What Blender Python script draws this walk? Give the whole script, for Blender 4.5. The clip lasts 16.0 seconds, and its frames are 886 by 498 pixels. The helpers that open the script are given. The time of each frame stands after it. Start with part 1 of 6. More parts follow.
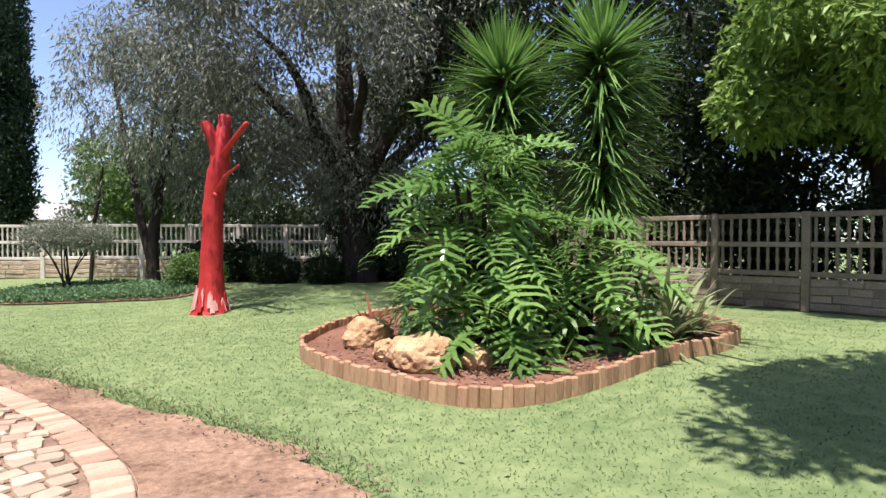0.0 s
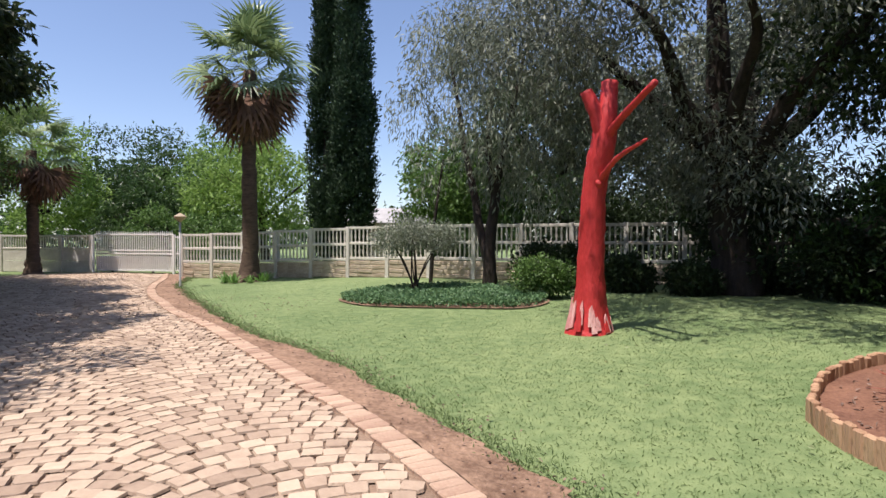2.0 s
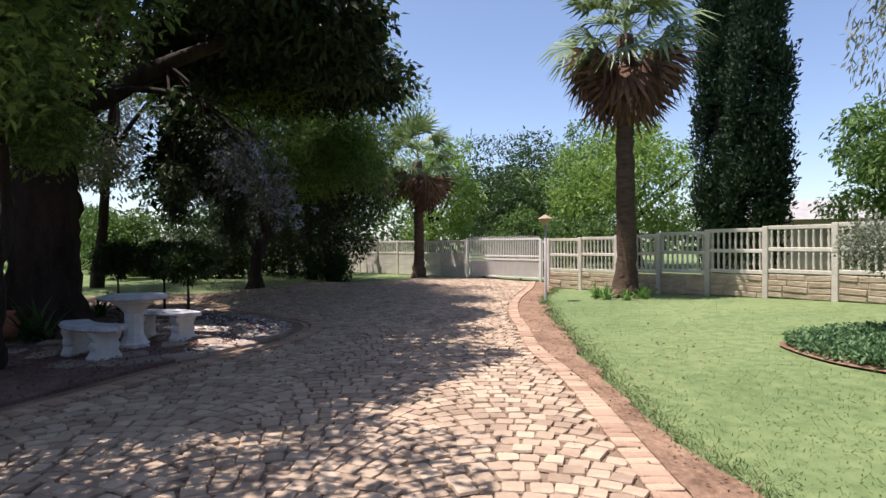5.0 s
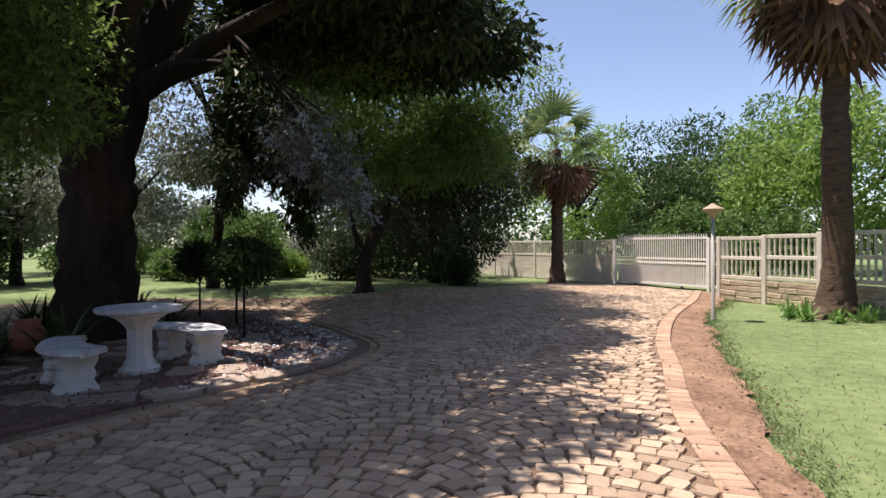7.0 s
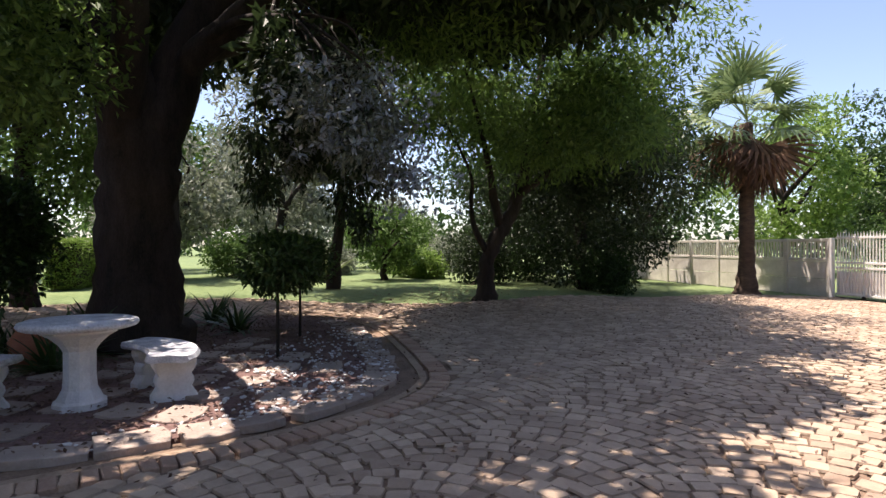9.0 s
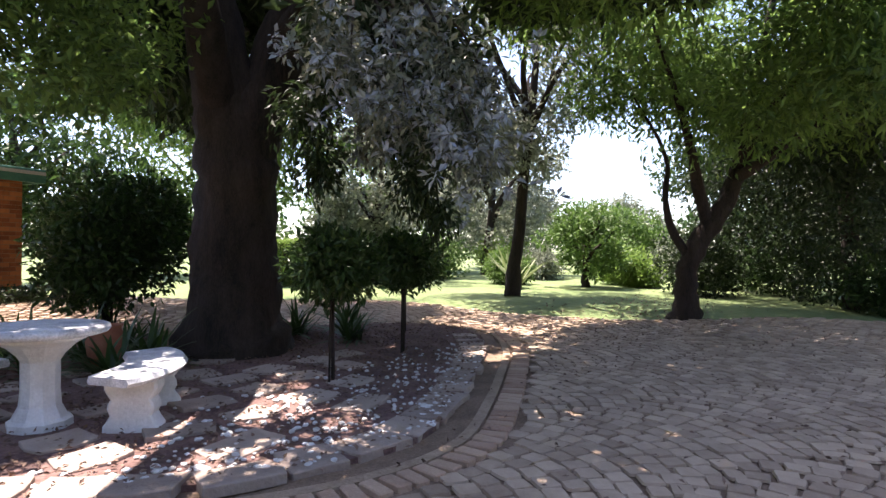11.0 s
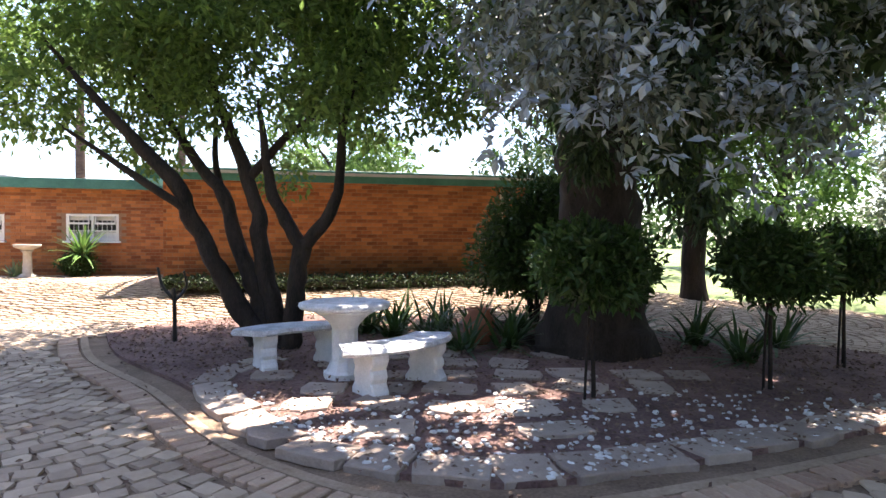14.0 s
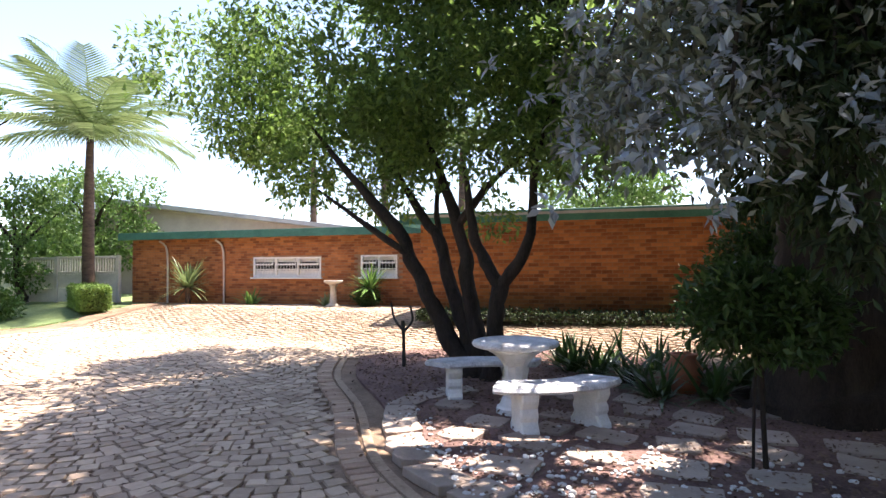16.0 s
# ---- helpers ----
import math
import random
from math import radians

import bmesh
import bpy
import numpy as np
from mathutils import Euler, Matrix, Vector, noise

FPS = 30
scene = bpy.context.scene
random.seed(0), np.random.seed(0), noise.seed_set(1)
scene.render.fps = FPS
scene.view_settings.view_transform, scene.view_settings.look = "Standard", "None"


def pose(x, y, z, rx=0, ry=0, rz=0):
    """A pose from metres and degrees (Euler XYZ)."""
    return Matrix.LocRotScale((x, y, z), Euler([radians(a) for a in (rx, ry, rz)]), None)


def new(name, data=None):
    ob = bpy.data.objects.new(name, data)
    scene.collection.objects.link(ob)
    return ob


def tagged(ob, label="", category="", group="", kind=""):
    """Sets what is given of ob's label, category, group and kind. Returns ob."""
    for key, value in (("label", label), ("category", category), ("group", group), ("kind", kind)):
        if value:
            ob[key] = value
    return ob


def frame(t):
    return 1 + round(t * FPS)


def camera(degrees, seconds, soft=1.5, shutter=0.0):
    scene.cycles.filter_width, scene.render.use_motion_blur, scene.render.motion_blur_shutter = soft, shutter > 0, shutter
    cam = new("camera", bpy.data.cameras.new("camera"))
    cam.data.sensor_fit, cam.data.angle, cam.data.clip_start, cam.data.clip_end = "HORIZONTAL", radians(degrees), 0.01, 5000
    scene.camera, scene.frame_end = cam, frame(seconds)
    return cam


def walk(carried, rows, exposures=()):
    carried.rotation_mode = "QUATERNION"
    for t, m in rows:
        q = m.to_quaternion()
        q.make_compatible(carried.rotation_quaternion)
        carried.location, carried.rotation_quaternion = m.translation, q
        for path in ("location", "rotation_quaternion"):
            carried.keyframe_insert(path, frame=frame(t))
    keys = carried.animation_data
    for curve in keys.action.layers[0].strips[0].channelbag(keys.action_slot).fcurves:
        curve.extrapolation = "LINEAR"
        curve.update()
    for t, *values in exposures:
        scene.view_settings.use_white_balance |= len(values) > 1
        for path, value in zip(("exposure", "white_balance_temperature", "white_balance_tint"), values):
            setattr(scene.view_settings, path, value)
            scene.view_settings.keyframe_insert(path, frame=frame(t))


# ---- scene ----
cam = camera(75.00, 16.0, soft=1.5)
# seconds, x, y, z, yaw, pitch, roll
ROWS = [
    (0, 0.000, -0.000, 1.436, -0.00, -0.86, -0.13),
    (0.5, -0.550, 0.503, 1.453, 6.95, -0.95, -0.10),
    (1, -1.132, 1.010, 1.470, 13.83, -0.96, -0.17),
    (1.5, -1.711, 1.537, 1.455, 20.92, -0.92, -0.20),
    (2, -2.290, 2.086, 1.429, 27.07, -0.83, -0.12),
    (2.5, -2.857, 2.577, 1.417, 33.37, -0.83, -0.06),
    (3, -3.436, 3.109, 1.418, 38.33, -0.82, -0.08),
    (3.5, -3.981, 3.571, 1.442, 44.69, -0.74, -0.06),
    (4, -4.491, 4.027, 1.478, 50.27, -0.62, 0.14),
    (4.5, -4.958, 4.475, 1.517, 56.70, -0.55, 0.28),
    (5, -5.438, 4.753, 1.531, 62.10, -0.60, 0.34),
    (7.5, -8.403, 7.175, 1.476, 81.91, -0.39, 0.19),
    (8, -9.043, 7.574, 1.472, 86.88, -0.43, 0.06),
    (10.5, -12.201, 9.246, 1.381, 111.46, 0.08, -0.16),
    (11, -12.781, 9.474, 1.390, 120.04, -0.00, -0.38),
    (11.5, -13.319, 9.680, 1.388, 130.38, -0.19, -0.42),
    (12, -13.835, 9.883, 1.391, 139.53, -0.31, -0.39),
    (12.5, -14.344, 10.075, 1.413, 149.28, -0.62, -0.49),
    (13, -14.860, 10.299, 1.444, 158.47, -0.85, -0.50),
    (13.5, -15.323, 10.472, 1.455, 168.13, -1.05, -0.44),
    (14, -15.808, 10.540, 1.457, 178.07, -1.22, -0.35),
    (14.5, -16.269, 10.568, 1.468, 186.28, -1.30, -0.31),
    (15, -16.635, 10.536, 1.460, 194.49, -1.18, -0.44),
    (15.5, -16.901, 10.546, 1.513, 201.36, -1.00, -0.12),
    (16, -17.092, 10.573, 1.575, 206.50, 1.85, 0.34),
]
EXPOSURES = [(0.0, 0.85, 6400, 20), (1.0, 0.65, 6400, 19), (2.0, 0.45, 6400, 18), (3.5, 0.45, 6450, 18), (5.0, 0.55, 6500, 18), (8.0, 0.65, 6900, 19), (10.5, 1.7, 6800, 23), (12.5, 2.05, 6850, 20), (14.5, 2.25, 6800, 17), (16.0, 1.9, 6800, 18)]
walk(cam, [(t, pose(x, y, z, 90 + pitch, roll, yaw)) for t, x, y, z, yaw, pitch, roll in ROWS], EXPOSURES)

# ---- world and sun ----
SUN_DIR = Vector((0.13, 0.30, -0.945)).normalized()
world = bpy.data.worlds.new("world")
scene.world = world
world.use_nodes = True
wn = world.node_tree.nodes
sky = wn.new("ShaderNodeTexSky")
sky.sky_type = 'NISHITA'
sky.sun_disc = False
sky.sun_elevation = math.asin(-SUN_DIR.z)
sky.sun_rotation = math.atan2(-SUN_DIR.x, -SUN_DIR.y)
sky.altitude = 1500
sky.dust_density = 3.0
world.node_tree.links.new(sky.outputs[0], wn["Background"].inputs[0])
wn["Background"].inputs[1].default_value = 0.14
sun_data = bpy.data.lights.new("sun", 'SUN')
sun_data.energy = 5.0
sun_data.angle = radians(0.53)
sun_data.color = (1.0, 0.95, 0.86)
sun = new("sun", sun_data)
sun.matrix_world = Matrix.Translation((0, 0, 30)) @ SUN_DIR.to_track_quat("-Z", "Y").to_matrix().to_4x4()

# ---- materials ----
RNG = np.random.RandomState(7)


def material(name, dark, light, scale=8.0, rough=0.8, bump=0.0, bump_scale=60.0, island=0.0, objrand=0.0, fine=0.35, trans=0.0, metal=0.0, stretch=(1, 1, 1), spec=0.3):
    """Two-scale noise between two base colours, with bump; variation by piece or by leaf."""
    m = bpy.data.materials.new(name)
    m.use_nodes = True
    nt = m.node_tree
    n, l = nt.nodes, nt.links
    b = n["Principled BSDF"]
    tc = n.new("ShaderNodeTexCoord")
    mp = n.new("ShaderNodeMapping")
    mp.inputs["Scale"].default_value = stretch
    l.new(tc.outputs["Object"], mp.inputs["Vector"])
    a = n.new("ShaderNodeTexNoise")
    a.inputs["Scale"].default_value = scale
    a.inputs["Detail"].default_value = 6
    a.inputs["Roughness"].default_value = 0.65
    l.new(mp.outputs[0], a.inputs["Vector"])
    c = n.new("ShaderNodeTexNoise")
    c.inputs["Scale"].default_value = scale * 14
    c.inputs["Detail"].default_value = 3
    l.new(mp.outputs[0], c.inputs["Vector"])
    mx = n.new("ShaderNodeMath")
    mx.operation = 'MULTIPLY_ADD'
    mx.inputs[1].default_value = fine
    l.new(c.outputs[0], mx.inputs[0])
    l.new(a.outputs[0], mx.inputs[2])
    fac = mx.outputs[0]
    off = 0.5 * fine
    for amount, node, out in ((island, "ShaderNodeNewGeometry", "Random Per Island"), (objrand, "ShaderNodeObjectInfo", "Random")):
        if amount:
            g = n.new(node)
            k = n.new("ShaderNodeMath")
            k.operation = 'MULTIPLY_ADD'
            k.inputs[1].default_value = amount
            l.new(g.outputs[out], k.inputs[0])
            l.new(fac, k.inputs[2])
            fac = k.outputs[0]
            off += 0.5 * amount
    r = n.new("ShaderNodeMapRange")
    spread = 0.22 + 0.4 * (island + objrand)
    r.inputs["From Min"].default_value = 0.5 + off - spread
    r.inputs["From Max"].default_value = 0.5 + off + spread
    l.new(fac, r.inputs["Value"])
    col = n.new("ShaderNodeMix")
    col.data_type = 'RGBA'
    col.inputs["A"].default_value = (*dark, 1)
    col.inputs["B"].default_value = (*light, 1)
    l.new(r.outputs[0], col.inputs["Factor"])
    l.new(col.outputs["Result"], b.inputs["Base Color"])
    b.inputs["Roughness"].default_value = rough
    b.inputs["Metallic"].default_value = metal
    b.inputs["Specular IOR Level"].default_value = spec
    if bump:
        bn = n.new("ShaderNodeTexNoise")
        bn.inputs["Scale"].default_value = bump_scale
        bn.inputs["Detail"].default_value = 5
        l.new(mp.outputs[0], bn.inputs["Vector"])
        bp = n.new("ShaderNodeBump")
        bp.inputs["Strength"].default_value = bump
        bp.inputs["Distance"].default_value = 0.02
        l.new(bn.outputs[0], bp.inputs["Height"])
        l.new(bp.outputs[0], b.inputs["Normal"])
    if trans:
        t = n.new("ShaderNodeBsdfTranslucent")
        l.new(col.outputs["Result"], t.inputs["Color"])
        s = n.new("ShaderNodeMixShader")
        s.inputs[0].default_value = trans
        l.new(b.outputs[0], s.inputs[1])
        l.new(t.outputs[0], s.inputs[2])
        l.new(s.outputs[0], n["Material Output"].inputs["Surface"])
    return m


LAWN = material("lawn_soil", (0.115, 0.17, 0.065), (0.21, 0.265, 0.112), 0.4, 0.95, 0.6, 90, fine=0.9)
GRASS = material("grass_blades", (0.11, 0.17, 0.06), (0.22, 0.285, 0.115), 0.4, 0.7, island=0.45, trans=0.35)
SOIL = material("red_soil", (0.135, 0.078, 0.05), (0.35, 0.225, 0.15), 1.6, 0.95, 0.8, 50, fine=0.7)
ISLESOIL = material("island_soil", (0.105, 0.06, 0.052), (0.25, 0.155, 0.135), 2.5, 0.95, 0.9, 40, fine=0.7)
DARKSOIL = material("bed_soil", (0.12, 0.055, 0.035), (0.24, 0.12, 0.075), 2.5, 0.95, 0.9, 40, fine=0.7)
JOINT = material("paving_joint", (0.15, 0.10, 0.068), (0.31, 0.215, 0.15), 3, 0.95, 0.6, 70, fine=0.7)
SETT = material("paving_sett", (0.27, 0.19, 0.135), (0.575, 0.44, 0.32), 1.3, 0.8, 0.4, 60, island=0.55, fine=0.4)
SETT_OB = material("paving_sett_piece", (0.27, 0.19, 0.135), (0.575, 0.44, 0.32), 1.3, 0.8, 0.4, 60, objrand=0.55, fine=0.4)
BORDER = material("border_brick", (0.30, 0.18, 0.125), (0.57, 0.42, 0.30), 3, 0.85, 0.5, 45, objrand=0.5, fine=0.4)
CONCRETE = material("concrete", (0.34, 0.30, 0.25), (0.58, 0.53, 0.46), 2.5, 0.9, 0.4, 60, fine=0.4)
PRECAST = material("precast_concrete", (0.46, 0.42, 0.36), (0.76, 0.71, 0.63), 2.2, 0.9, 0.4, 60, fine=0.4, objrand=0.2)
ROCKFACE = material("rock_face_concrete", (0.30, 0.23, 0.16), (0.60, 0.50, 0.38), 5.0, 0.95, 1.0, 22, fine=0.4, objrand=0.2)
# Side fence concrete: weathered, and darkened further to include the shade of the trees.
SHADED_OLDCAST = material("weathered_shaded_concrete", (0.15, 0.115, 0.09), (0.36, 0.29, 0.235), 2.6, 0.95, 0.6, 50, fine=0.5, objrand=0.3)
PAINT = material("white_gate_paint", (0.70, 0.67, 0.63), (0.86, 0.84, 0.81), 3, 0.5, 0.1, 60)
SLAB = material("stone_slab", (0.24, 0.18, 0.15), (0.50, 0.41, 0.34), 4, 0.85, 0.8, 25, objrand=0.5)
ROCK = material("tan_rock", (0.28, 0.15, 0.07), (0.62, 0.42, 0.24), 3.5, 0.9, 1.0, 14, fine=0.5)
EDGER = material("log_edging", (0.24, 0.125, 0.07), (0.52, 0.33, 0.20), 6, 0.9, 0.7, 40, objrand=0.4, stretch=(1, 1, 0.25))
WHITE = material("white_painted_concrete", (0.60, 0.60, 0.60), (0.84, 0.84, 0.84), 4, 0.7, 0.4, 40, fine=0.4)
TABLETOP = material("weathered_white_top", (0.30, 0.31, 0.34), (0.80, 0.81, 0.84), 5, 0.55, 0.4, 40, fine=0.6)
PEBBLE = material("white_pebble", (0.50, 0.48, 0.46), (0.85, 0.84, 0.82), 9, 0.7, island=0.6)
LITTER = material("dry_leaf_litter", (0.09, 0.055, 0.042), (0.30, 0.20, 0.15), 4, 0.9, island=0.8)
BRICK = material("face_brick", (0.15, 0.045, 0.02), (0.53, 0.20, 0.075), 1.2, 0.85, 0.6, 50, island=0.7)
BRICK_OB = material("face_brick_piece", (0.15, 0.045, 0.02), (0.53, 0.20, 0.075), 1.2, 0.85, 0.6, 50, objrand=0.7)
MORTAR = material("mortar", (0.22, 0.13, 0.08), (0.36, 0.22, 0.14), 5, 0.95, 0.5, 70)
FASCIA = material("green_fascia_paint", (0.03, 0.11, 0.09), (0.07, 0.20, 0.16), 2, 0.5, 0.1, 30)
ROOFING = material("roof_sheet", (0.30, 0.29, 0.28), (0.48, 0.46, 0.44), 2, 0.5, 0.1, 30)
PLASTER = material("pale_plaster", (0.42, 0.34, 0.31), (0.56, 0.47, 0.43), 1.5, 0.9, 0.2, 30)
FRAME = material("white_window_frame", (0.70, 0.69, 0.67), (0.82, 0.81, 0.79), 5, 0.5)
PIPE = material("pipe_paint", (0.45, 0.35, 0.28), (0.62, 0.52, 0.44), 5, 0.6)
DARKGLASS = material("dark_room", (0.02, 0.02, 0.02), (0.06, 0.055, 0.05), 3, 0.6)
REDPAINT = material("red_painted_wood", (0.34, 0.02, 0.02), (0.56, 0.045, 0.042), 3.0, 0.55, 0.9, 22, stretch=(1, 1, 0.3), fine=0.3)
PEELED = material("peeled_pale_wood", (0.46, 0.13, 0.12), (0.70, 0.42, 0.38), 9.0, 0.85, 0.9, 30, stretch=(1, 1, 0.4))
BARK = material("dark_bark", (0.014, 0.011, 0.009), (0.055, 0.04, 0.032), 5, 0.95, 1.0, 18, stretch=(1, 1, 0.25), fine=0.5)
PALMBARK = material("palm_trunk", (0.05, 0.032, 0.025), (0.15, 0.10, 0.07), 4, 0.95, 1.0, 16, stretch=(1, 1, 3), fine=0.5)
SANDY = material("sandy_edge", (0.26, 0.18, 0.12), (0.46, 0.34, 0.24), 2.0, 0.95, 0.7, 40, fine=0.6)
METAL = material("dark_metal", (0.03, 0.03, 0.03), (0.08, 0.075, 0.07), 5, 0.5, metal=0.6)
LAMPCAP = material("lamp_cap", (0.30, 0.235, 0.16), (0.46, 0.37, 0.26), 5, 0.6)
TERRACOTTA = material("terracotta", (0.28, 0.10, 0.06), (0.45, 0.19, 0.11), 5, 0.85)


def leafmat(name, dark, light, trans=0.35, rough=0.5):
    return material(name, dark, light, 0.6, rough, island=0.9, fine=0.2, trans=trans, spec=0.35)


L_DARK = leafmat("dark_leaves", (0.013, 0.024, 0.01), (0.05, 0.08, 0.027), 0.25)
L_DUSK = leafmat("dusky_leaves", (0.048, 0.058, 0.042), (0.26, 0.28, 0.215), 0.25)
L_MID = leafmat("green_leaves", (0.045, 0.095, 0.022), (0.16, 0.27, 0.065), 0.35)
L_BRIGHT = leafmat("bright_leaves", (0.10, 0.18, 0.03), (0.30, 0.44, 0.11), 0.4)
L_GREY = leafmat("grey_green_leaves", (0.085, 0.105, 0.07), (0.35, 0.38, 0.28), 0.3)
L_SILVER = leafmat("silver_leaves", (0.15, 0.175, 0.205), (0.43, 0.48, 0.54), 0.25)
L_CYPRESS = leafmat("cypress_leaves", (0.012, 0.028, 0.014), (0.04, 0.075, 0.03), 0.15, 0.8)
L_PHILO = leafmat("glossy_leaves", (0.05, 0.12, 0.022), (0.16, 0.30, 0.06), 0.3, 0.3)
L_YUCCA = leafmat("sword_leaves", (0.06, 0.14, 0.03), (0.22, 0.38, 0.10), 0.25, 0.4)
L_DRY = leafmat("dry_fronds", (0.085, 0.045, 0.032), (0.26, 0.15, 0.10), 0.2, 0.9)
L_PALM = leafmat("palm_leaves", (0.09, 0.14, 0.05), (0.30, 0.38, 0.17), 0.25, 0.4)
L_STRAP = leafmat("strap_leaves", (0.10, 0.14, 0.05), (0.34, 0.38, 0.20), 0.25, 0.5)
L_CANOPY = leafmat("lit_canopy_leaves", (0.05, 0.10, 0.028), (0.23, 0.35, 0.085), 0.55)
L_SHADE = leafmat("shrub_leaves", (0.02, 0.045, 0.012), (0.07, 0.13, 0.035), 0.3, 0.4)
L_CRIMSON = leafmat("bromeliad_leaves", (0.20, 0.04, 0.04), (0.42, 0.16, 0.10), 0.3)


# ---- helpers of this scene ----
def smooth(a, b, v):
    q = np.clip((np.asarray(v, float) - a) / (b - a), 0, 1)
    return q * q * (3 - 2 * q)


def gz(x, y):
    """Height of the ground: level at the drive, rising to the fence, the house and the back garden."""
    x, y = np.asarray(x, float), np.asarray(y, float)
    z = 0.28 * smooth(3.2, 10.0, 0.52 * x + 0.854 * y)
    z = z + 0.42 * smooth(1.5, -2.5, y) * smooth(-24, -18, x) + 0.22 * smooth(-21, -26, x) * smooth(13, 9, y)
    return z


def gh(x, y):
    return float(gz(x, y))


def mesh_from(name, verts, faces, mat, smooth_shade=False):
    me = bpy.data.meshes.new(name)
    me.from_pydata([tuple(v) for v in verts], [], [tuple(q) for q in faces])
    me.materials.append(mat)
    if smooth_shade:
        me.polygons.foreach_set("use_smooth", [True] * len(me.polygons))
    me.update()
    return me


def fast_mesh(name, verts, faces, mat):
    """A mesh of equal faces from arrays."""
    verts, faces = np.asarray(verts, np.float32), np.asarray(faces, np.int32)
    me = bpy.data.meshes.new(name)
    k = faces.shape[1]
    me.vertices.add(len(verts))
    me.vertices.foreach_set("co", verts.ravel())
    me.loops.add(faces.size)
    me.loops.foreach_set("vertex_index", faces.ravel())
    me.polygons.add(len(faces))
    me.polygons.foreach_set("loop_start", np.arange(0, faces.size, k, dtype=np.int32))
    me.polygons.foreach_set("loop_total", np.full(len(faces), k, np.int32))
    me.polygons.foreach_set("use_smooth", np.zeros(len(faces), bool))
    me.materials.append(mat)
    me.update()
    me.validate()
    return me


def thing(name, loc, label, category, group="", rz=0.0):
    ob = new(name)
    ob.empty_display_size = 0.2
    ob.matrix_world = pose(loc[0], loc[1], loc[2], 0, 0, rz)
    return tagged(ob, label, category, group)


def child(name, me, parent, m=None, label="", kind=""):
    ob = new(name, me)
    ob.parent = parent
    if m is not None:
        ob.matrix_basis = m
    return tagged(ob, label, kind=kind)


def part(name, bm, mat, parent, label=""):
    me = bpy.data.meshes.new(name)
    bm.to_mesh(me)
    bm.free()
    me.materials.append(mat)
    return child(name, me, parent, label=label)


def bm_box(bm, cx, cy, cz, sx, sy, sz, bevel=0.0):
    r = bmesh.ops.create_cube(bm, size=1, matrix=Matrix.LocRotScale((cx, cy, cz), None, (sx, sy, sz)))
    if bevel:
        es = list({e for v in r["verts"] for e in v.link_edges})
        bmesh.ops.bevel(bm, geom=es, offset=bevel, segments=1, affect='EDGES')


def box_mesh(name, sx, sy, sz, mat, bevel=0.0, base=False):
    bm = bmesh.new()
    bm_box(bm, 0, 0, sz / 2 if base else 0, sx, sy, sz, bevel)
    me = bpy.data.meshes.new(name)
    bm.to_mesh(me)
    bm.free()
    me.materials.append(mat)
    return me


def lathe(profile, segs=20):
    """Verts and faces of a turned body from (radius, z) pairs."""
    v, q = [], []
    for r, z in profile:
        for i in range(segs):
            a = 2 * math.pi * i / segs
            v.append((r * math.cos(a), r * math.sin(a), z))
    for j in range(len(profile) - 1):
        for i in range(segs):
            k = (i + 1) % segs
            q.append((j * segs + i, j * segs + k, (j + 1) * segs + k, (j + 1) * segs + i))
    q.append(tuple(range(segs - 1, -1, -1)))
    q.append(tuple(range((len(profile) - 1) * segs, len(profile) * segs)))
    return v, q


def tubes(paths, segs=8, rough=0.12, seed=1, crook=0.0):
    """Limbs: each path is a list of (x, y, z, radius), smoothed; joined into one set of verts and faces."""
    rs = np.random.RandomState(seed)
    V, F = [], []
    for path in paths:
        p = np.array(path, float)
        t = np.arange(len(p))
        n = max(2, (len(p) - 1) * 4 + 1)
        tt = np.linspace(0, len(p) - 1, n)
        c = np.stack([np.interp(tt, t, p[:, j]) for j in range(4)], 1)
        for _ in range(2):
            c[1:-1] = 0.25 * c[:-2] + 0.5 * c[1:-1] + 0.25 * c[2:]
        walkoff = np.cumsum(rs.normal(size=(n, 3)), axis=0)
        walkoff -= np.linspace(0, 1, n)[:, None] * walkoff[-1]
        c[:, :3] += walkoff * (np.minimum(c[:, 3:], 0.12) * 0.16 * crook) * np.array([1, 1, 0.4])
        o = len(V)
        side = np.array([1.0, 0.3, 0.1])
        for i in range(n):
            d = c[min(i + 1, n - 1), :3] - c[max(i - 1, 0), :3]
            d /= np.linalg.norm(d) + 1e-9
            a = np.cross(d, side)
            a /= np.linalg.norm(a) + 1e-9
            b = np.cross(d, a)
            for s in range(segs):
                g = 2 * math.pi * s / segs
                r = c[i, 3] * (1 + rough * (rs.rand() - 0.5) * 2)
                V.append(c[i, :3] + r * (math.cos(g) * a + math.sin(g) * b))
        for i in range(n - 1):
            for s in range(segs):
                k = (s + 1) % segs
                F.append((o + i * segs + s, o + i * segs + k, o + (i + 1) * segs + k, o + (i + 1) * segs + s))
        F.append(tuple(o + (n - 1) * segs + s for s in range(segs)))
    return V, F


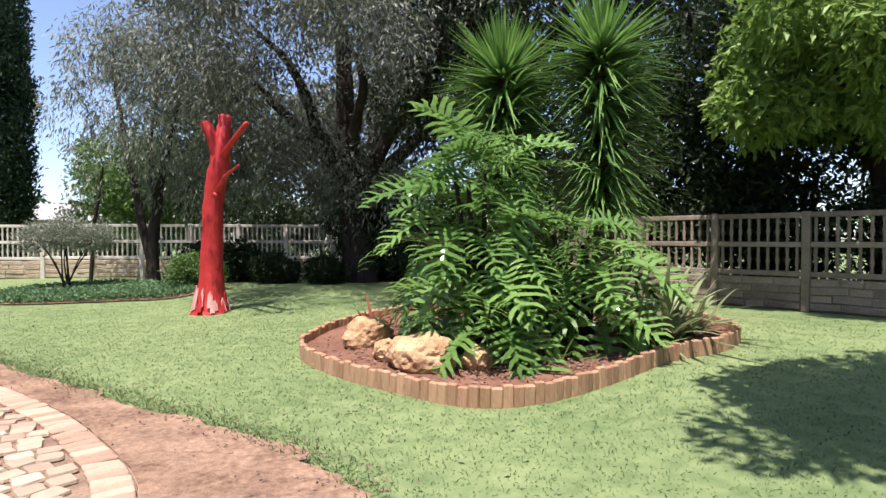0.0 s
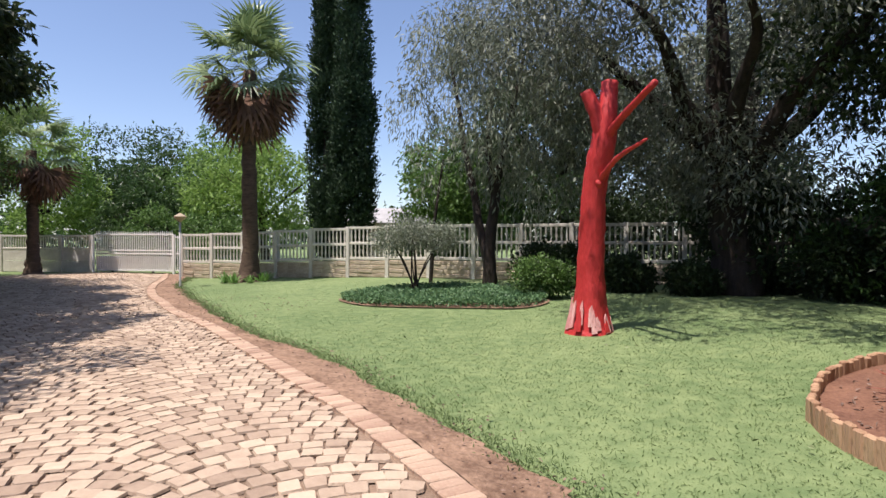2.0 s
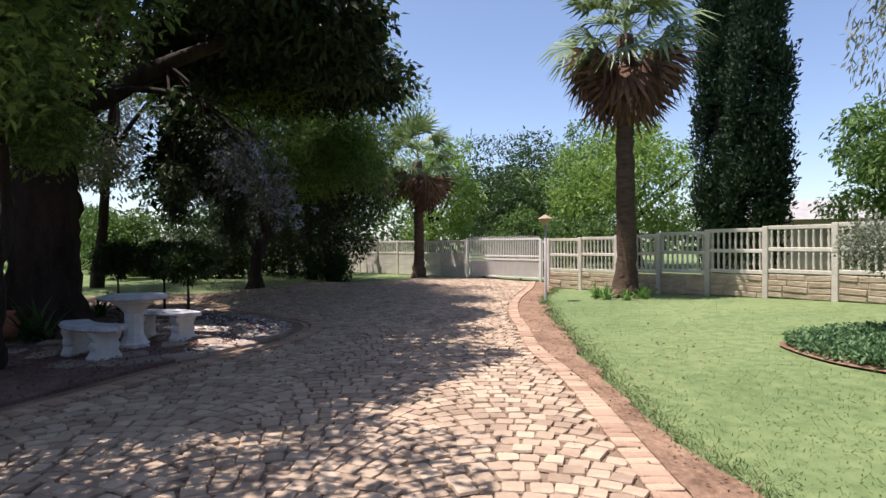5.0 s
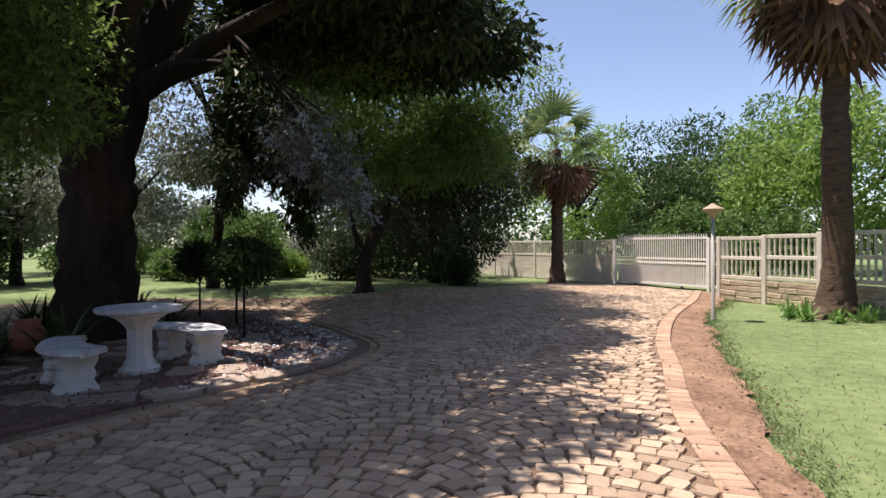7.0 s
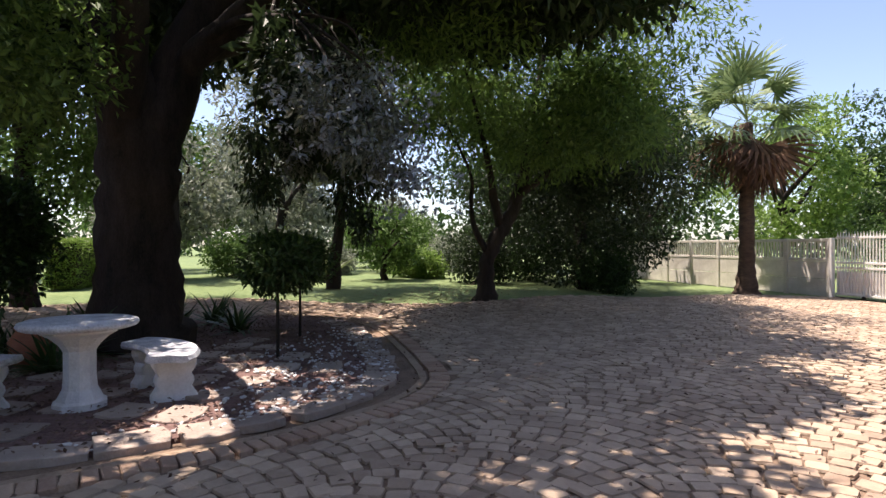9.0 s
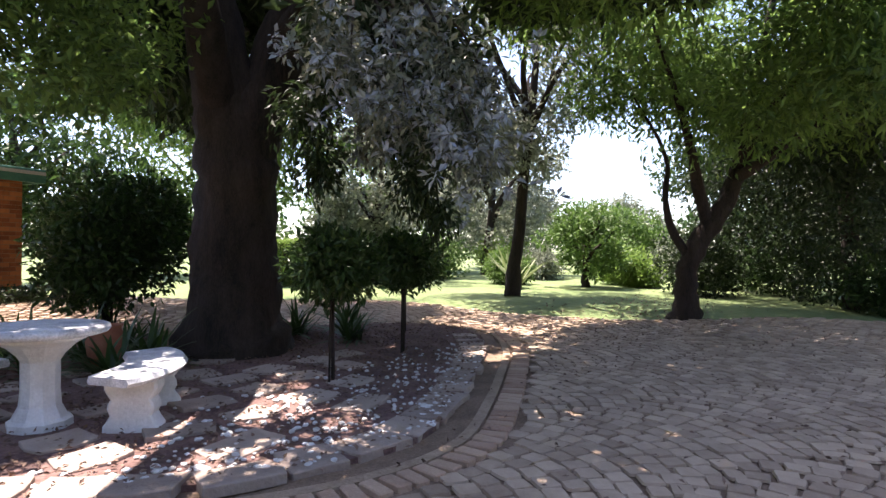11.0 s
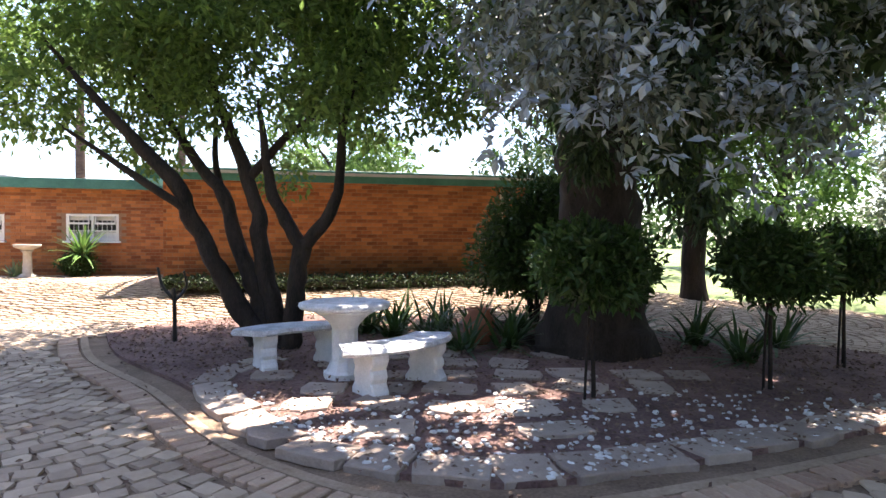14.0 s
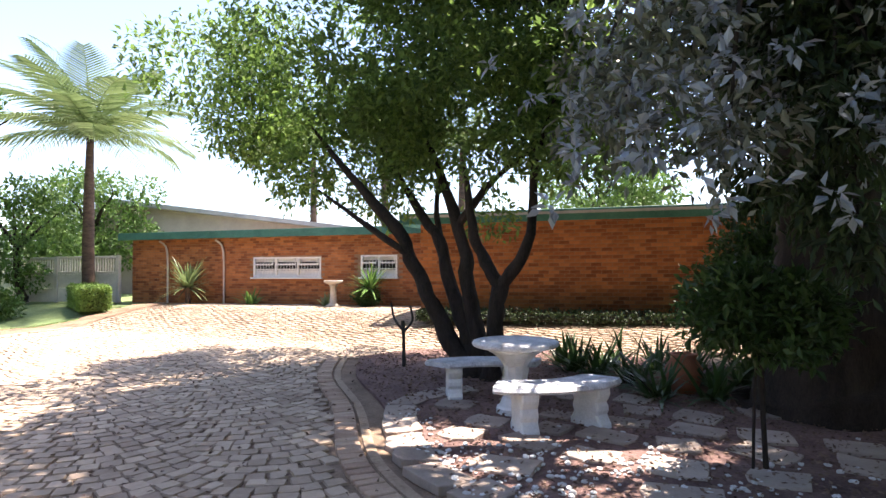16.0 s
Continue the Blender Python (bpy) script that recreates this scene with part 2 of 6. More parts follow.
def leaves(pos, direction, size, width, fold=0.25, seed=1, segments=1, bend=0.0):
    """Leaf blades as folded quads: arrays of verts and quads. direction: unit vectors of the blades."""
    rs = np.random.RandomState(seed)
    n = len(pos)
    d = direction / (np.linalg.norm(direction, axis=1, keepdims=True) + 1e-9)
    up = rs.normal(size=(n, 3)) * 0.6 + np.array([0, 0, 1.0])
    side = np.cross(d, up)
    side /= np.linalg.norm(side, axis=1, keepdims=True) + 1e-9
    nor = np.cross(side, d)
    s = np.asarray(size).reshape(-1, 1) * np.ones((n, 1))
    w = s * np.asarray(width).reshape(-1, 1)
    a = pos
    m = pos + d * s * 0.45
    e = pos + d * s - np.array([0, 0, 1.0]) * s * bend
    l = m + side * w * 0.5 + nor * w * fold
    r = m - side * w * 0.5 + nor * w * fold
    V = np.stack([a, l, e, r], 1).reshape(-1, 3)
    F = np.arange(4 * n).reshape(n, 4)
    return V, F


def cloud(clumps, n, seed, hollow=0.55):
    """Points in a set of clumps (x, y, z, rx, ry, rz), denser to their skins and ragged."""
    rs = np.random.RandomState(seed)
    c = np.array(clumps, float)
    vol = (c[:, 3] * c[:, 4] * c[:, 5]) ** 0.67
    pick = rs.choice(len(c), n, p=vol / vol.sum())
    d = rs.normal(size=(n, 3))
    d /= np.linalg.norm(d, axis=1, keepdims=True)
    rad = hollow + (1.08 - hollow) * rs.rand(n, 1) ** 0.8
    wob = 1 + 0.22 * np.sin(5 * d[:, :1] + pick[:, None]) * np.cos(4 * d[:, 1:2] + 2.3 * pick[:, None])
    return c[pick, :3] + d * rad * wob * c[pick, 3:], d


def subclumps(center, radii, count, size, seed, flat=0.75):
    """Clumps over the skin and inside of a big ellipsoid."""
    rs = np.random.RandomState(seed)
    out = []
    for i in range(count):
        d = rs.normal(size=3)
        d /= np.linalg.norm(d)
        k = 0.45 + 0.6 * rs.rand() ** 0.6
        s = size * (0.6 + 0.8 * rs.rand())
        out.append((center[0] + d[0] * k * radii[0], center[1] + d[1] * k * radii[1], center[2] + d[2] * k * radii[2], s, s, s * flat))
    return out


def crown_mesh(name, clumps, n, size, mat, seed, droop=0.0, width=0.45, hollow=0.5, out=0.6):
    pos, d = cloud(clumps, n, seed, hollow)
    rs = np.random.RandomState(seed + 99)
    way = d * out + rs.normal(size=(n, 3)) * 0.7 + np.array([0, 0, -droop])
    V, F = leaves(pos, way, size * (0.6 + 0.8 * rs.rand(n)), width, seed=seed)
    return fast_mesh(name, V, F, mat)


def tree(name, loc, label, limbs, clumps, n, size, mat, seed, bark=None, droop=0.0, width=0.45, hollow=0.5, group="", category="tree", segs=8, z=None):
    """A tree: tapered trunk with limbs, and a crown of single leaves. Limbs and clumps are relative to its base."""
    base = (loc[0], loc[1], gh(*loc) - 0.03 if z is None else z)
    t = thing(name, base, label, category, group)
    V, F = tubes(limbs, segs, seed=seed, crook=1.0)
    child("trunk", mesh_from("trunk", V, F, bark or BARK, True), t)
    child("crown", crown_mesh("crown", clumps, n, size, mat, seed, droop, width, hollow), t)
    return t


def grow(h, r, spread, seed, forks=4, twist=0.3, start=0.45, top=0.95):
    """Trunk with forks up to height h."""
    rs = np.random.RandomState(seed)
    lean = rs.normal(size=2) * 0.06 * h
    trunk = [(0, 0, 0, r * 1.35), (lean[0] * 0.15, lean[1] * 0.15, 0.12 * h, r), (lean[0] * 0.5, lean[1] * 0.5, start * h, r * 0.8), (lean[0], lean[1], top * h, r * 0.2)]
    out = [trunk]
    for i in range(forks):
        a = 2 * math.pi * (i + rs.rand() * 0.6) / forks
        s = start * (0.8 + 0.5 * rs.rand())
        x0, y0 = lean[0] * s, lean[1] * s
        e = spread * (0.6 + 0.5 * rs.rand())
        out.append([(x0, y0, s * h, r * 0.6), (x0 + 0.4 * e * math.cos(a), y0 + 0.4 * e * math.sin(a), (s + 0.18) * h, r * 0.4), (x0 + 0.75 * e * math.cos(a + twist), y0 + 0.75 * e * math.sin(a + twist), (s + 0.32) * h, r * 0.24), (x0 + e * math.cos(a), y0 + e * math.sin(a), (s + 0.42) * h, r * 0.08)])
    return out


def inside(poly, x, y):
    x, y = np.asarray(x), np.asarray(y)
    r = np.zeros(x.shape, bool)
    p = np.asarray(poly)
    for (x0, y0), (x1, y1) in zip(p, np.roll(p, -1, 0)):
        c = ((y0 > y) != (y1 > y)) & (x < (x1 - x0) * (y - y0) / (y1 - y0 + 1e-12) + x0)
        r ^= c
    return r


def curve(points, step=0.25):
    """Points at even steps along a smooth line through the given ones."""
    p = np.array(points, float)
    q = [p[0]]
    for i in range(len(p) - 1):
        a, b, c, d = p[max(i - 1, 0)], p[i], p[i + 1], p[min(i + 2, len(p) - 1)]
        for u in np.linspace(0, 1, 13)[1:]:
            q.append(0.5 * (2 * b + (c - a) * u + (2 * a - 5 * b + 4 * c - d) * u * u + (3 * b - a - 3 * c + d) * u ** 3))
    q = np.array(q)
    s = np.concatenate([[0], np.cumsum(np.linalg.norm(np.diff(q, axis=0), axis=1))])
    t = np.arange(0, s[-1], step)
    return np.stack([np.interp(t, s, q[:, 0]), np.interp(t, s, q[:, 1])], 1)


def sheet(name, poly, lift, mat, label, step=0.3, category="ground", kind="structure", thick=0.0):
    """A ground layer over a polygon that follows the lie of the land."""
    p = np.asarray(poly)
    bm = bmesh.new()
    vs = [bm.verts.new((x, y, 0)) for x, y in p]
    face = bm.faces.new(vs)
    bmesh.ops.triangulate(bm, faces=[face])
    x0, y0 = p.min(0)
    x1, y1 = p.max(0)
    for axis, lo, hi in ((0, x0, x1), (1, y0, y1)):
        for c in np.arange(math.floor(lo) + 0.5, hi, max(step * 3, 0.8)):
            co, no = [0, 0, 0], [0, 0, 0]
            co[axis], no[axis] = c, 1
            bmesh.ops.bisect_plane(bm, geom=bm.verts[:] + bm.edges[:] + bm.faces[:], plane_co=co, plane_no=no)
    for v in bm.verts:
        v.co.z = gh(v.co.x, v.co.y) + lift
    if thick:
        edge = [e for e in bm.edges if len(e.link_faces) == 1]
        r = bmesh.ops.extrude_edge_only(bm, edges=edge)
        for v in r["geom"]:
            if isinstance(v, bmesh.types.BMVert):
                v.co.z -= thick
    bmesh.ops.recalc_face_normals(bm, faces=bm.faces[:])
    if sum(q.normal.z for q in bm.faces) < 0:
        bmesh.ops.reverse_faces(bm, faces=bm.faces[:])
    me = bpy.data.meshes.new(name)
    bm.to_mesh(me)
    bm.free()
    me.materials.append(mat)
    return tagged(new(name, me), label, category, kind=kind)


# ---- ground ----
def ground_axis(lo, hi):
    near = np.arange(lo, hi + 0.01, 0.5)
    far = np.array([4, 10, 20, 40, 80, 160, 400, 1200])
    return np.concatenate([lo - far[::-1], near, hi + far])


gx, gy = ground_axis(-46, 16), ground_axis(-22, 30)
GX, GY = np.meshgrid(gx, gy)
gv = np.stack([GX.ravel(), GY.ravel(), gz(GX, GY).ravel() - 0.02], 1)
nx = len(gx)
gi = (np.arange(len(gy) - 1)[:, None] * nx + np.arange(nx - 1)[None, :]).ravel()
tagged(new("ground", fast_mesh("ground", gv, np.stack([gi, gi + 1, gi + nx + 1, gi + nx], 1), LAWN)), "wide green garden ground with short lawn", "ground", kind="structure")

EAST = [(-0.4, -2.9), (-0.6, -1.2), (-0.8, 0.0), (-1.2, 1.2), (-1.4, 2.4), (-1.75, 3.3), (-2.5, 4.15), (-3.33, 4.88), (-4.85, 5.95), (-6.3, 6.8), (-8.3, 7.95), (-10.15, 8.98), (-12.2, 9.95), (-13.8, 10.92), (-15.7, 12.05), (-18.2, 13.9), (-21.0, 16.4), (-23.4, 18.3)]
LAWN_EDGE = [(0.6, -2.9), (0.4, -1.2), (0.2, 0.0), (0.0, 1.6), (-0.4, 3.0), (-0.9, 3.7), (-1.7, 4.35), (-2.7, 5.0), (-3.8, 5.7), (-5.0, 6.5), (-6.9, 7.7), (-8.6, 8.4), (-9.6, 8.95), (-11.1, 9.85), (-14.4, 11.9), (-17.0, 13.65), (-18.3, 14.6), (-20.6, 16.9), (-22.4, 18.4)]
WEST = [(-27.3, 17.6), (-27.9, 15.0), (-26.4, 12.0), (-24.9, 9.6), (-23.7, 7.6), (-23.4, 5.0), (-24.0, 2.0), (-23.0, -1.0), (-20.0, -3.2)]
drive_poly = np.concatenate([curve(EAST, 0.3), np.array([(-27.3, 17.6)]), curve(WEST, 0.4)[1:], np.array([(-18.0, -2.9), (-10.3, -1.7), (-9.8, -4.6), (-0.4, -2.9)])[:3]])
sheet("road", drive_poly, 0.0, JOINT, "paved driveway bed of brown setts with sandy joints", category="driveway")
ISLE = [(-11.3, 2.2), (-12.2, 3.6), (-13.5, 4.95), (-14.5, 6.2), (-15.1, 6.75), (-15.7, 7.12), (-16.4, 7.25), (-17.35, 7.0), (-18.5, 6.6), (-19.9, 6.05), (-21.2, 5.2), (-21.6, 4.0), (-20.6, 2.6), (-18.6, 1.4), (-16.0, 0.7), (-13.4, 0.6), (-11.7, 1.2), (-11.3, 2.2)]
isle_poly = curve(ISLE, 0.25)
sheet("island_soil", isle_poly, 0.04, ISLESOIL, "raised bed of bare reddish soil under trees", category="planting bed", thick=0.12)


def strip(name, inner, outer, lift, mat, label, category, ragged, across=5, seed=3):
    """A ground strip between two lines, with a ragged outer edge."""
    rs = np.random.RandomState(seed)
    n = 320
    def even(points):
        c = curve(points, 0.05)
        k = np.linspace(0, len(c) - 1, n)
        return np.stack([np.interp(k, np.arange(len(c)), c[:, 0]), np.interp(k, np.arange(len(c)), c[:, 1])], 1)
    p, q = even(inner), even(outer)
    d = q - p
    d /= np.linalg.norm(d, axis=1, keepdims=True) + 1e-9
    wave = np.convolve(rs.normal(size=n + 6), np.ones(7) / 7, "valid")
    q = q + d * (wave * ragged * 2.2 + rs.normal(size=n) * ragged * 0.35)[:, None]
    V = []
    for u in np.linspace(0, 1, across):
        c = p * (1 - u) + q * u
        V.append(np.column_stack([c, gz(c[:, 0], c[:, 1]) + lift + 0.006 * rs.normal(size=n)]))
    V = np.concatenate(V)
    k = (np.arange(across - 1)[:, None] * n + np.arange(n - 1)[None, :]).ravel()
    me = fast_mesh(name, V, np.stack([k, k + n, k + n + 1, k + 1], 1), mat)
    bm = bmesh.new()
    bm.from_mesh(me)
    bmesh.ops.recalc_face_normals(bm, faces=bm.faces[:])
    if sum(f.normal.z for f in bm.faces) < 0:
        bmesh.ops.reverse_faces(bm, faces=bm.faces[:])
    bm.to_mesh(me)
    bm.free()
    return tagged(new(name, me), label, category, kind="structure")


strip("soil_strip", EAST, LAWN_EDGE, 0.02, SOIL, "bare red soil strip beside the driveway", "soil", 0.10)

# ---- fences ----
def fence(name, start, step, count, label, style, cast=PRECAST, face=ROCKFACE):
    """A precast fence: posts, rock-faced lower panels, rails and balusters, bay by bay."""
    f = thing(name, (0, 0, 0), label, "fence")
    L = math.hypot(*step)
    ang = math.degrees(math.atan2(step[1], step[0]))
    post = box_mesh("post", 0.13, 0.13, 1.72, cast, 0.012, True)
    rail = box_mesh("rail", L - 0.13, 0.075, 0.09, cast, 0.01)
    slab = box_mesh("panel", L - 0.13, 0.05, 0.49, cast, 0.008)
    rs = np.random.RandomState(len(name) + count)
    stones = []
    core = box_mesh("rock_panel", L - 0.14, 0.05, 0.54, face, 0.0, True)
    for k in range(3):
        row = []
        for r in range(4):
            x = -(L - 0.13) / 2
            while x < (L - 0.13) / 2 - 0.02:
                w = min(0.3 + 0.35 * rs.rand(), (L - 0.13) / 2 - x)
                if w > 0.06:
                    row.append((x + w / 2, 0.07 + r * 0.135, box_mesh("stone", w - 0.012, 0.07 + 0.05 * rs.rand(), 0.12, face, 0.014)))
                x += w
        stones.append(row)
    v, q = lathe([(0.028, 0), (0.028, 0.05), (0.02, 0.07), (0.036, 0.17), (0.022, 0.3), (0.028, 0.34), (0.028, 0.42)], 8)
    bal = mesh_from("baluster", v, q, cast, True)
    v, q = lathe([(0.03, 0), (0.03, 0.48)], 6)
    plain = mesh_from("baluster", v, q, cast)
    for i in range(count + 1):
        x, y = start[0] + i * step[0], start[1] + i * step[1]
        child("post", post, f, pose(x, y, gh(x, y) - 0.06, 0, 0, ang))
        if i == count:
            break
        cx, cy = x + step[0] / 2, y + step[1] / 2
        g = gh(cx, cy)
        if style == "baluster":
            panel = child("rock_panel", core, f, pose(cx, cy, g - 0.01, 0, 0, ang + 180 * (i % 2)))
            for sx, sz, me in stones[i % 3]:
                child("stone", me, panel, pose(sx, 0, sz, 0, 3 * math.sin(i + 9 * sx), 2 * math.cos(i + 5 * sx)))
            for z in (0.60, 1.10, 1.60):
                child("rail", rail, f, pose(cx, cy, g + z, 0, 0, ang))
            n = 9
            for j in range(n):
                u = (j + 0.5) / n - 0.5
                for z in (0.64, 1.14):
                    child("baluster", bal, f, pose(cx + u * step[0] * 0.92, cy + u * step[1] * 0.92, g + z, 0, 0, 20 * j))
        else:
            for z in (0.25, 0.75):
                child("panel", slab, f, pose(cx, cy, g + z, 0, 0, ang))
            for z in (1.045, 1.60):
                child("rail", rail, f, pose(cx, cy, g + z, 0, 0, ang))
            for j in range(11):
                u = (j + 0.5) / 11 - 0.5
                child("baluster", plain, f, pose(cx + u * step[0] * 0.92, cy + u * step[1] * 0.92, g + 1.08, 0, 0, 0))
    return f


fence("fence", (-21.18, 17.19), (1.47, 0.11), 13, "pale precast concrete fence with balusters over rock-faced panels", "baluster")
fence("fence", (-1.95, 18.55), (1.005, -1.11), 11, "weathered brown-grey precast concrete fence with balusters beside the lawn, tree shade in its colour", "baluster", SHADED_OLDCAST, SHADED_OLDCAST)
fence("fence", (-27.55, 17.62), (-1.42, -0.48), 9, "pale precast concrete fence of plain slabs with slatted top", "slab")

# ---- gate ----
gate = thing("sliding_gate", (-27.3, 17.65, gh(-27.3, 17.65)), "white painted steel sliding gate with spiked pickets, closed", "gate", rz=math.degrees(math.atan2(1.0, 3.75)))
GL = 3.85
bar = box_mesh("rail", GL, 0.05, 0.06, PAINT, 0.004)
for z in (0.12, 0.84, 0.98, 1.66):
    child("rail", bar, gate, pose(GL / 2, 0, z))
bm = bmesh.new()
bm_box(bm, 0, 0, 0.88, 0.028, 0.028, 1.62)
r = bmesh.ops.create_cone(bm, cap_ends=True, segments=4, radius1=0.028, radius2=0.002, depth=0.14, matrix=Matrix.Translation((0, 0, 1.76)))
pk = bpy.data.meshes.new("picket")
bm.to_mesh(pk)
bm.free()
pk.materials.append(PAINT)
for i in range(42):
    child("picket", pk, gate, pose(0.05 + i * (GL - 0.1) / 41, 0, 0))
gp = box_mesh("gate_post", 0.1, 0.1, 1.68, PAINT, 0.01, True)
for x in (-0.08, GL + 0.08, GL + 0.62):
    child("gate_post", gp, gate, pose(x, -0.05, -0.02))
child("sheet_panel", box_mesh("sheet_panel", GL - 0.06, 0.012, 0.6, PAINT), gate, pose(GL / 2, 0.03, 0.43))
child("track", box_mesh("track", GL + 0.8, 0.06, 0.03, METAL), gate, pose(GL / 2 + 0.3, 0.06, 0.015))
for x in (0.9, 2.9):
    v, q = lathe([(0.05, -0.02), (0.055, 0), (0.05, 0.02)], 12)
    child("wheel", mesh_from("wheel", v, q, METAL), gate, pose(x, -0.03, 0.06, 90, 0, 0))
sg = bmesh.new()
for i in range(5):
    bm_box(sg, GL + 0.16 + i * 0.1, -0.05, 0.86, 0.025, 0.025, 1.5)
for z in (0.15, 0.85, 1.55):
    bm_box(sg, GL + 0.35, -0.05, z, 0.46, 0.03, 0.05)
part("side_panel", sg, PAINT, gate)

lamp = thing("garden_lamp", (-17.55, 14.2, gh(-17.55, 14.2)), "tall garden lamp post with a conical tan cap beside the drive", "lamp")
v, q = lathe([(0.055, -0.05), (0.05, 0.0), (0.036, 0.05), (0.033, 2.0)], 12)
child("post", mesh_from("post", v, q, ROOFING, True), lamp)
v, q = lathe([(0.045, 1.98), (0.07, 2.02), (0.185, 2.13), (0.195, 2.15), (0.05, 2.24), (0.02, 2.26)], 16)
child("cap", mesh_from("cap", v, q, LAMPCAP), lamp, label="tan conical metal cap")

# ---- house ----
HO = (-10.4, -1.65)
HR = 9.6
house = thing("house", (HO[0], HO[1], 0.0), "low orange face-brick house with green fascia and flat roof", "house", rz=HR)
HB, HT = 0.34, 2.62
rs = np.random.RandomState(5)


def brick_wall(along0, along1, fixed, facing, holes, pieces):
    """Wall core with mortar face and proud bricks in stretcher bond. facing 'y': a wall along x seen from +y; 'x': a wall along y seen from +x."""
    bm = bmesh.new()
    t = 0.22
    cuts = sorted({along0, along1, *[h[0] for h in holes], *[h[1] for h in holes]})
    levels = sorted({HB - 0.5, HT, *[h[2] for h in holes], *[h[3] for h in holes]})
    for a, b in zip(cuts[:-1], cuts[1:]):
        hole = [h for h in holes if h[0] <= a and h[1] >= b]
        spans = [(z0, z1) for z0, z1 in zip(levels[:-1], levels[1:]) if not hole or z1 <= hole[0][2] or z0 >= hole[0][3]]
        for z0, z1 in spans:
            if facing == "y":
                bm_box(bm, (a + b) / 2, fixed - t / 2, (z0 + z1) / 2, b - a, t, z1 - z0)
            else:
                bm_box(bm, fixed - t / 2, (a + b) / 2, (z0 + z1) / 2, t, b - a, z1 - z0)
    bmesh.ops.remove_doubles(bm, verts=bm.verts[:], dist=0.0005)
    wall = part("wall", bm, MORTAR, house)
    V, F, count = [], [], 0
    unit = box_mesh("brick", 0.218, 0.03, 0.071, BRICK_OB, 0.0)
    cube = np.array([(-1, -1, -1), (1, -1, -1), (1, 1, -1), (-1, 1, -1), (-1, -1, 1), (1, -1, 1), (1, 1, 1), (-1, 1, 1)]) * 0.5
    quads = np.array([(0, 3, 2, 1), (4, 5, 6, 7), (0, 1, 5, 4), (1, 2, 6, 5), (2, 3, 7, 6), (3, 0, 4, 7)])
    rows = int((HT - HB + 0.3) / 0.083)
    for j in range(rows):
        z = HB - 0.25 + (j + 0.5) * 0.083
        x = along0 + (0.0 if j % 2 else -0.115)
        while x < along1:
            a, b = max(x, along0), min(x + 0.23, along1)
            x += 0.23
            if b - a < 0.04 or any(a < h[1] and b > h[0] and z + 0.04 > h[2] and z - 0.04 < h[3] for h in holes):
                continue
            d = 0.006 + 0.007 * rs.rand()
            c = (a + b) / 2
            if pieces and count < 300 and b - a > 0.2 and along0 + 2.2 < c < along0 + 5.2 and 0.6 < z < 2.6:
                m = pose(c, fixed - 0.015 + d, z) if facing == "y" else pose(fixed - 0.015 + d, c, z, 0, 0, 90)
                child("brick", unit, wall, m)
                count += 1
                continue
            size = (b - a - 0.012, 0.03, 0.071)
            w = cube * size + (c, fixed - 0.015 + d, z) if facing == "y" else (cube * (0.03, b - a - 0.012, 0.071)) + (fixed - 0.015 + d, c, z)
            F.append(quads + len(V) * 8)
            V.append(w)
    child("brickwork", fast_mesh("brickwork", np.concatenate(V), np.concatenate(F), BRICK), wall, kind="stuff")


WING = -3.3
WINS = [(4.5, 7.0, 1.30, 1.95), (1.9, 3.12, 1.30, 1.98)]
brick_wall(-8.0, 0.0, 0.0, "y", [], True)
brick_wall(-3.3, -0.22, 0.0, "x", [], False)
brick_wall(0.0, 12.0, WING, "y", WINS, False)
bm = bmesh.new()
bm_box(bm, -7.89, -4.3, 1.3, 0.22, 8.1, 2.64)
bm_box(bm, 11.89, -6.8, 1.3, 0.22, 6.5, 2.64)
bm_box(bm, 2.0, -9.9, 1.3, 19.6, 0.22, 2.64)
part("back_wall", bm, BRICK, house)
bm = bmesh.new()
bm_box(bm, -4.0, -4.9, 2.78, 8.5, 10.4, 0.06)
bm_box(bm, 6.3, -6.65, 2.775, 12.2, 7.0, 0.06)
part("roof", bm, ROOFING, house, "grey sheet-metal flat roof")
for nm, c, sz in (("fascia", (-3.9, 0.25, 2.73), (8.7, 0.04, 0.26)), ("fascia", (0.45, -1.38, 2.73), (0.04, 3.22, 0.26)), ("fascia", (6.4, WING + 0.3, 2.725), (11.9, 0.04, 0.25)), ("fascia", (-8.26, -4.7, 2.73), (0.04, 9.9, 0.26)), ("eave", (-3.9, 0.12, 2.63), (8.66, 0.24, 0.02)), ("eave", (6.4, WING + 0.14, 2.625), (11.9, 0.28, 0.02))):
    bm = bmesh.new()
    bm_box(bm, *c, *sz, 0.006)
    part(nm, bm, FASCIA, house, "dark green painted " + nm)
for x in (-7.3,):
    v, q = tubes([[(x, 0.07, 0.35, 0.035), (x, 0.07, 2.2, 0.035), (x + 0.05, 0.2, 2.55, 0.035)]], 8, 0)
    child("downpipe", mesh_from("downpipe", v, q, PIPE, True), house)
for x in (10.4, 8.1, 0.35):
    v, q = tubes([[(x, WING + 0.07, 0.35, 0.035), (x, WING + 0.07, 2.35, 0.035), (x + 0.25, WING + 0.2, 2.55, 0.035)]], 8, 0)
    child("downpipe", mesh_from("downpipe", v, q, PIPE, True), house)
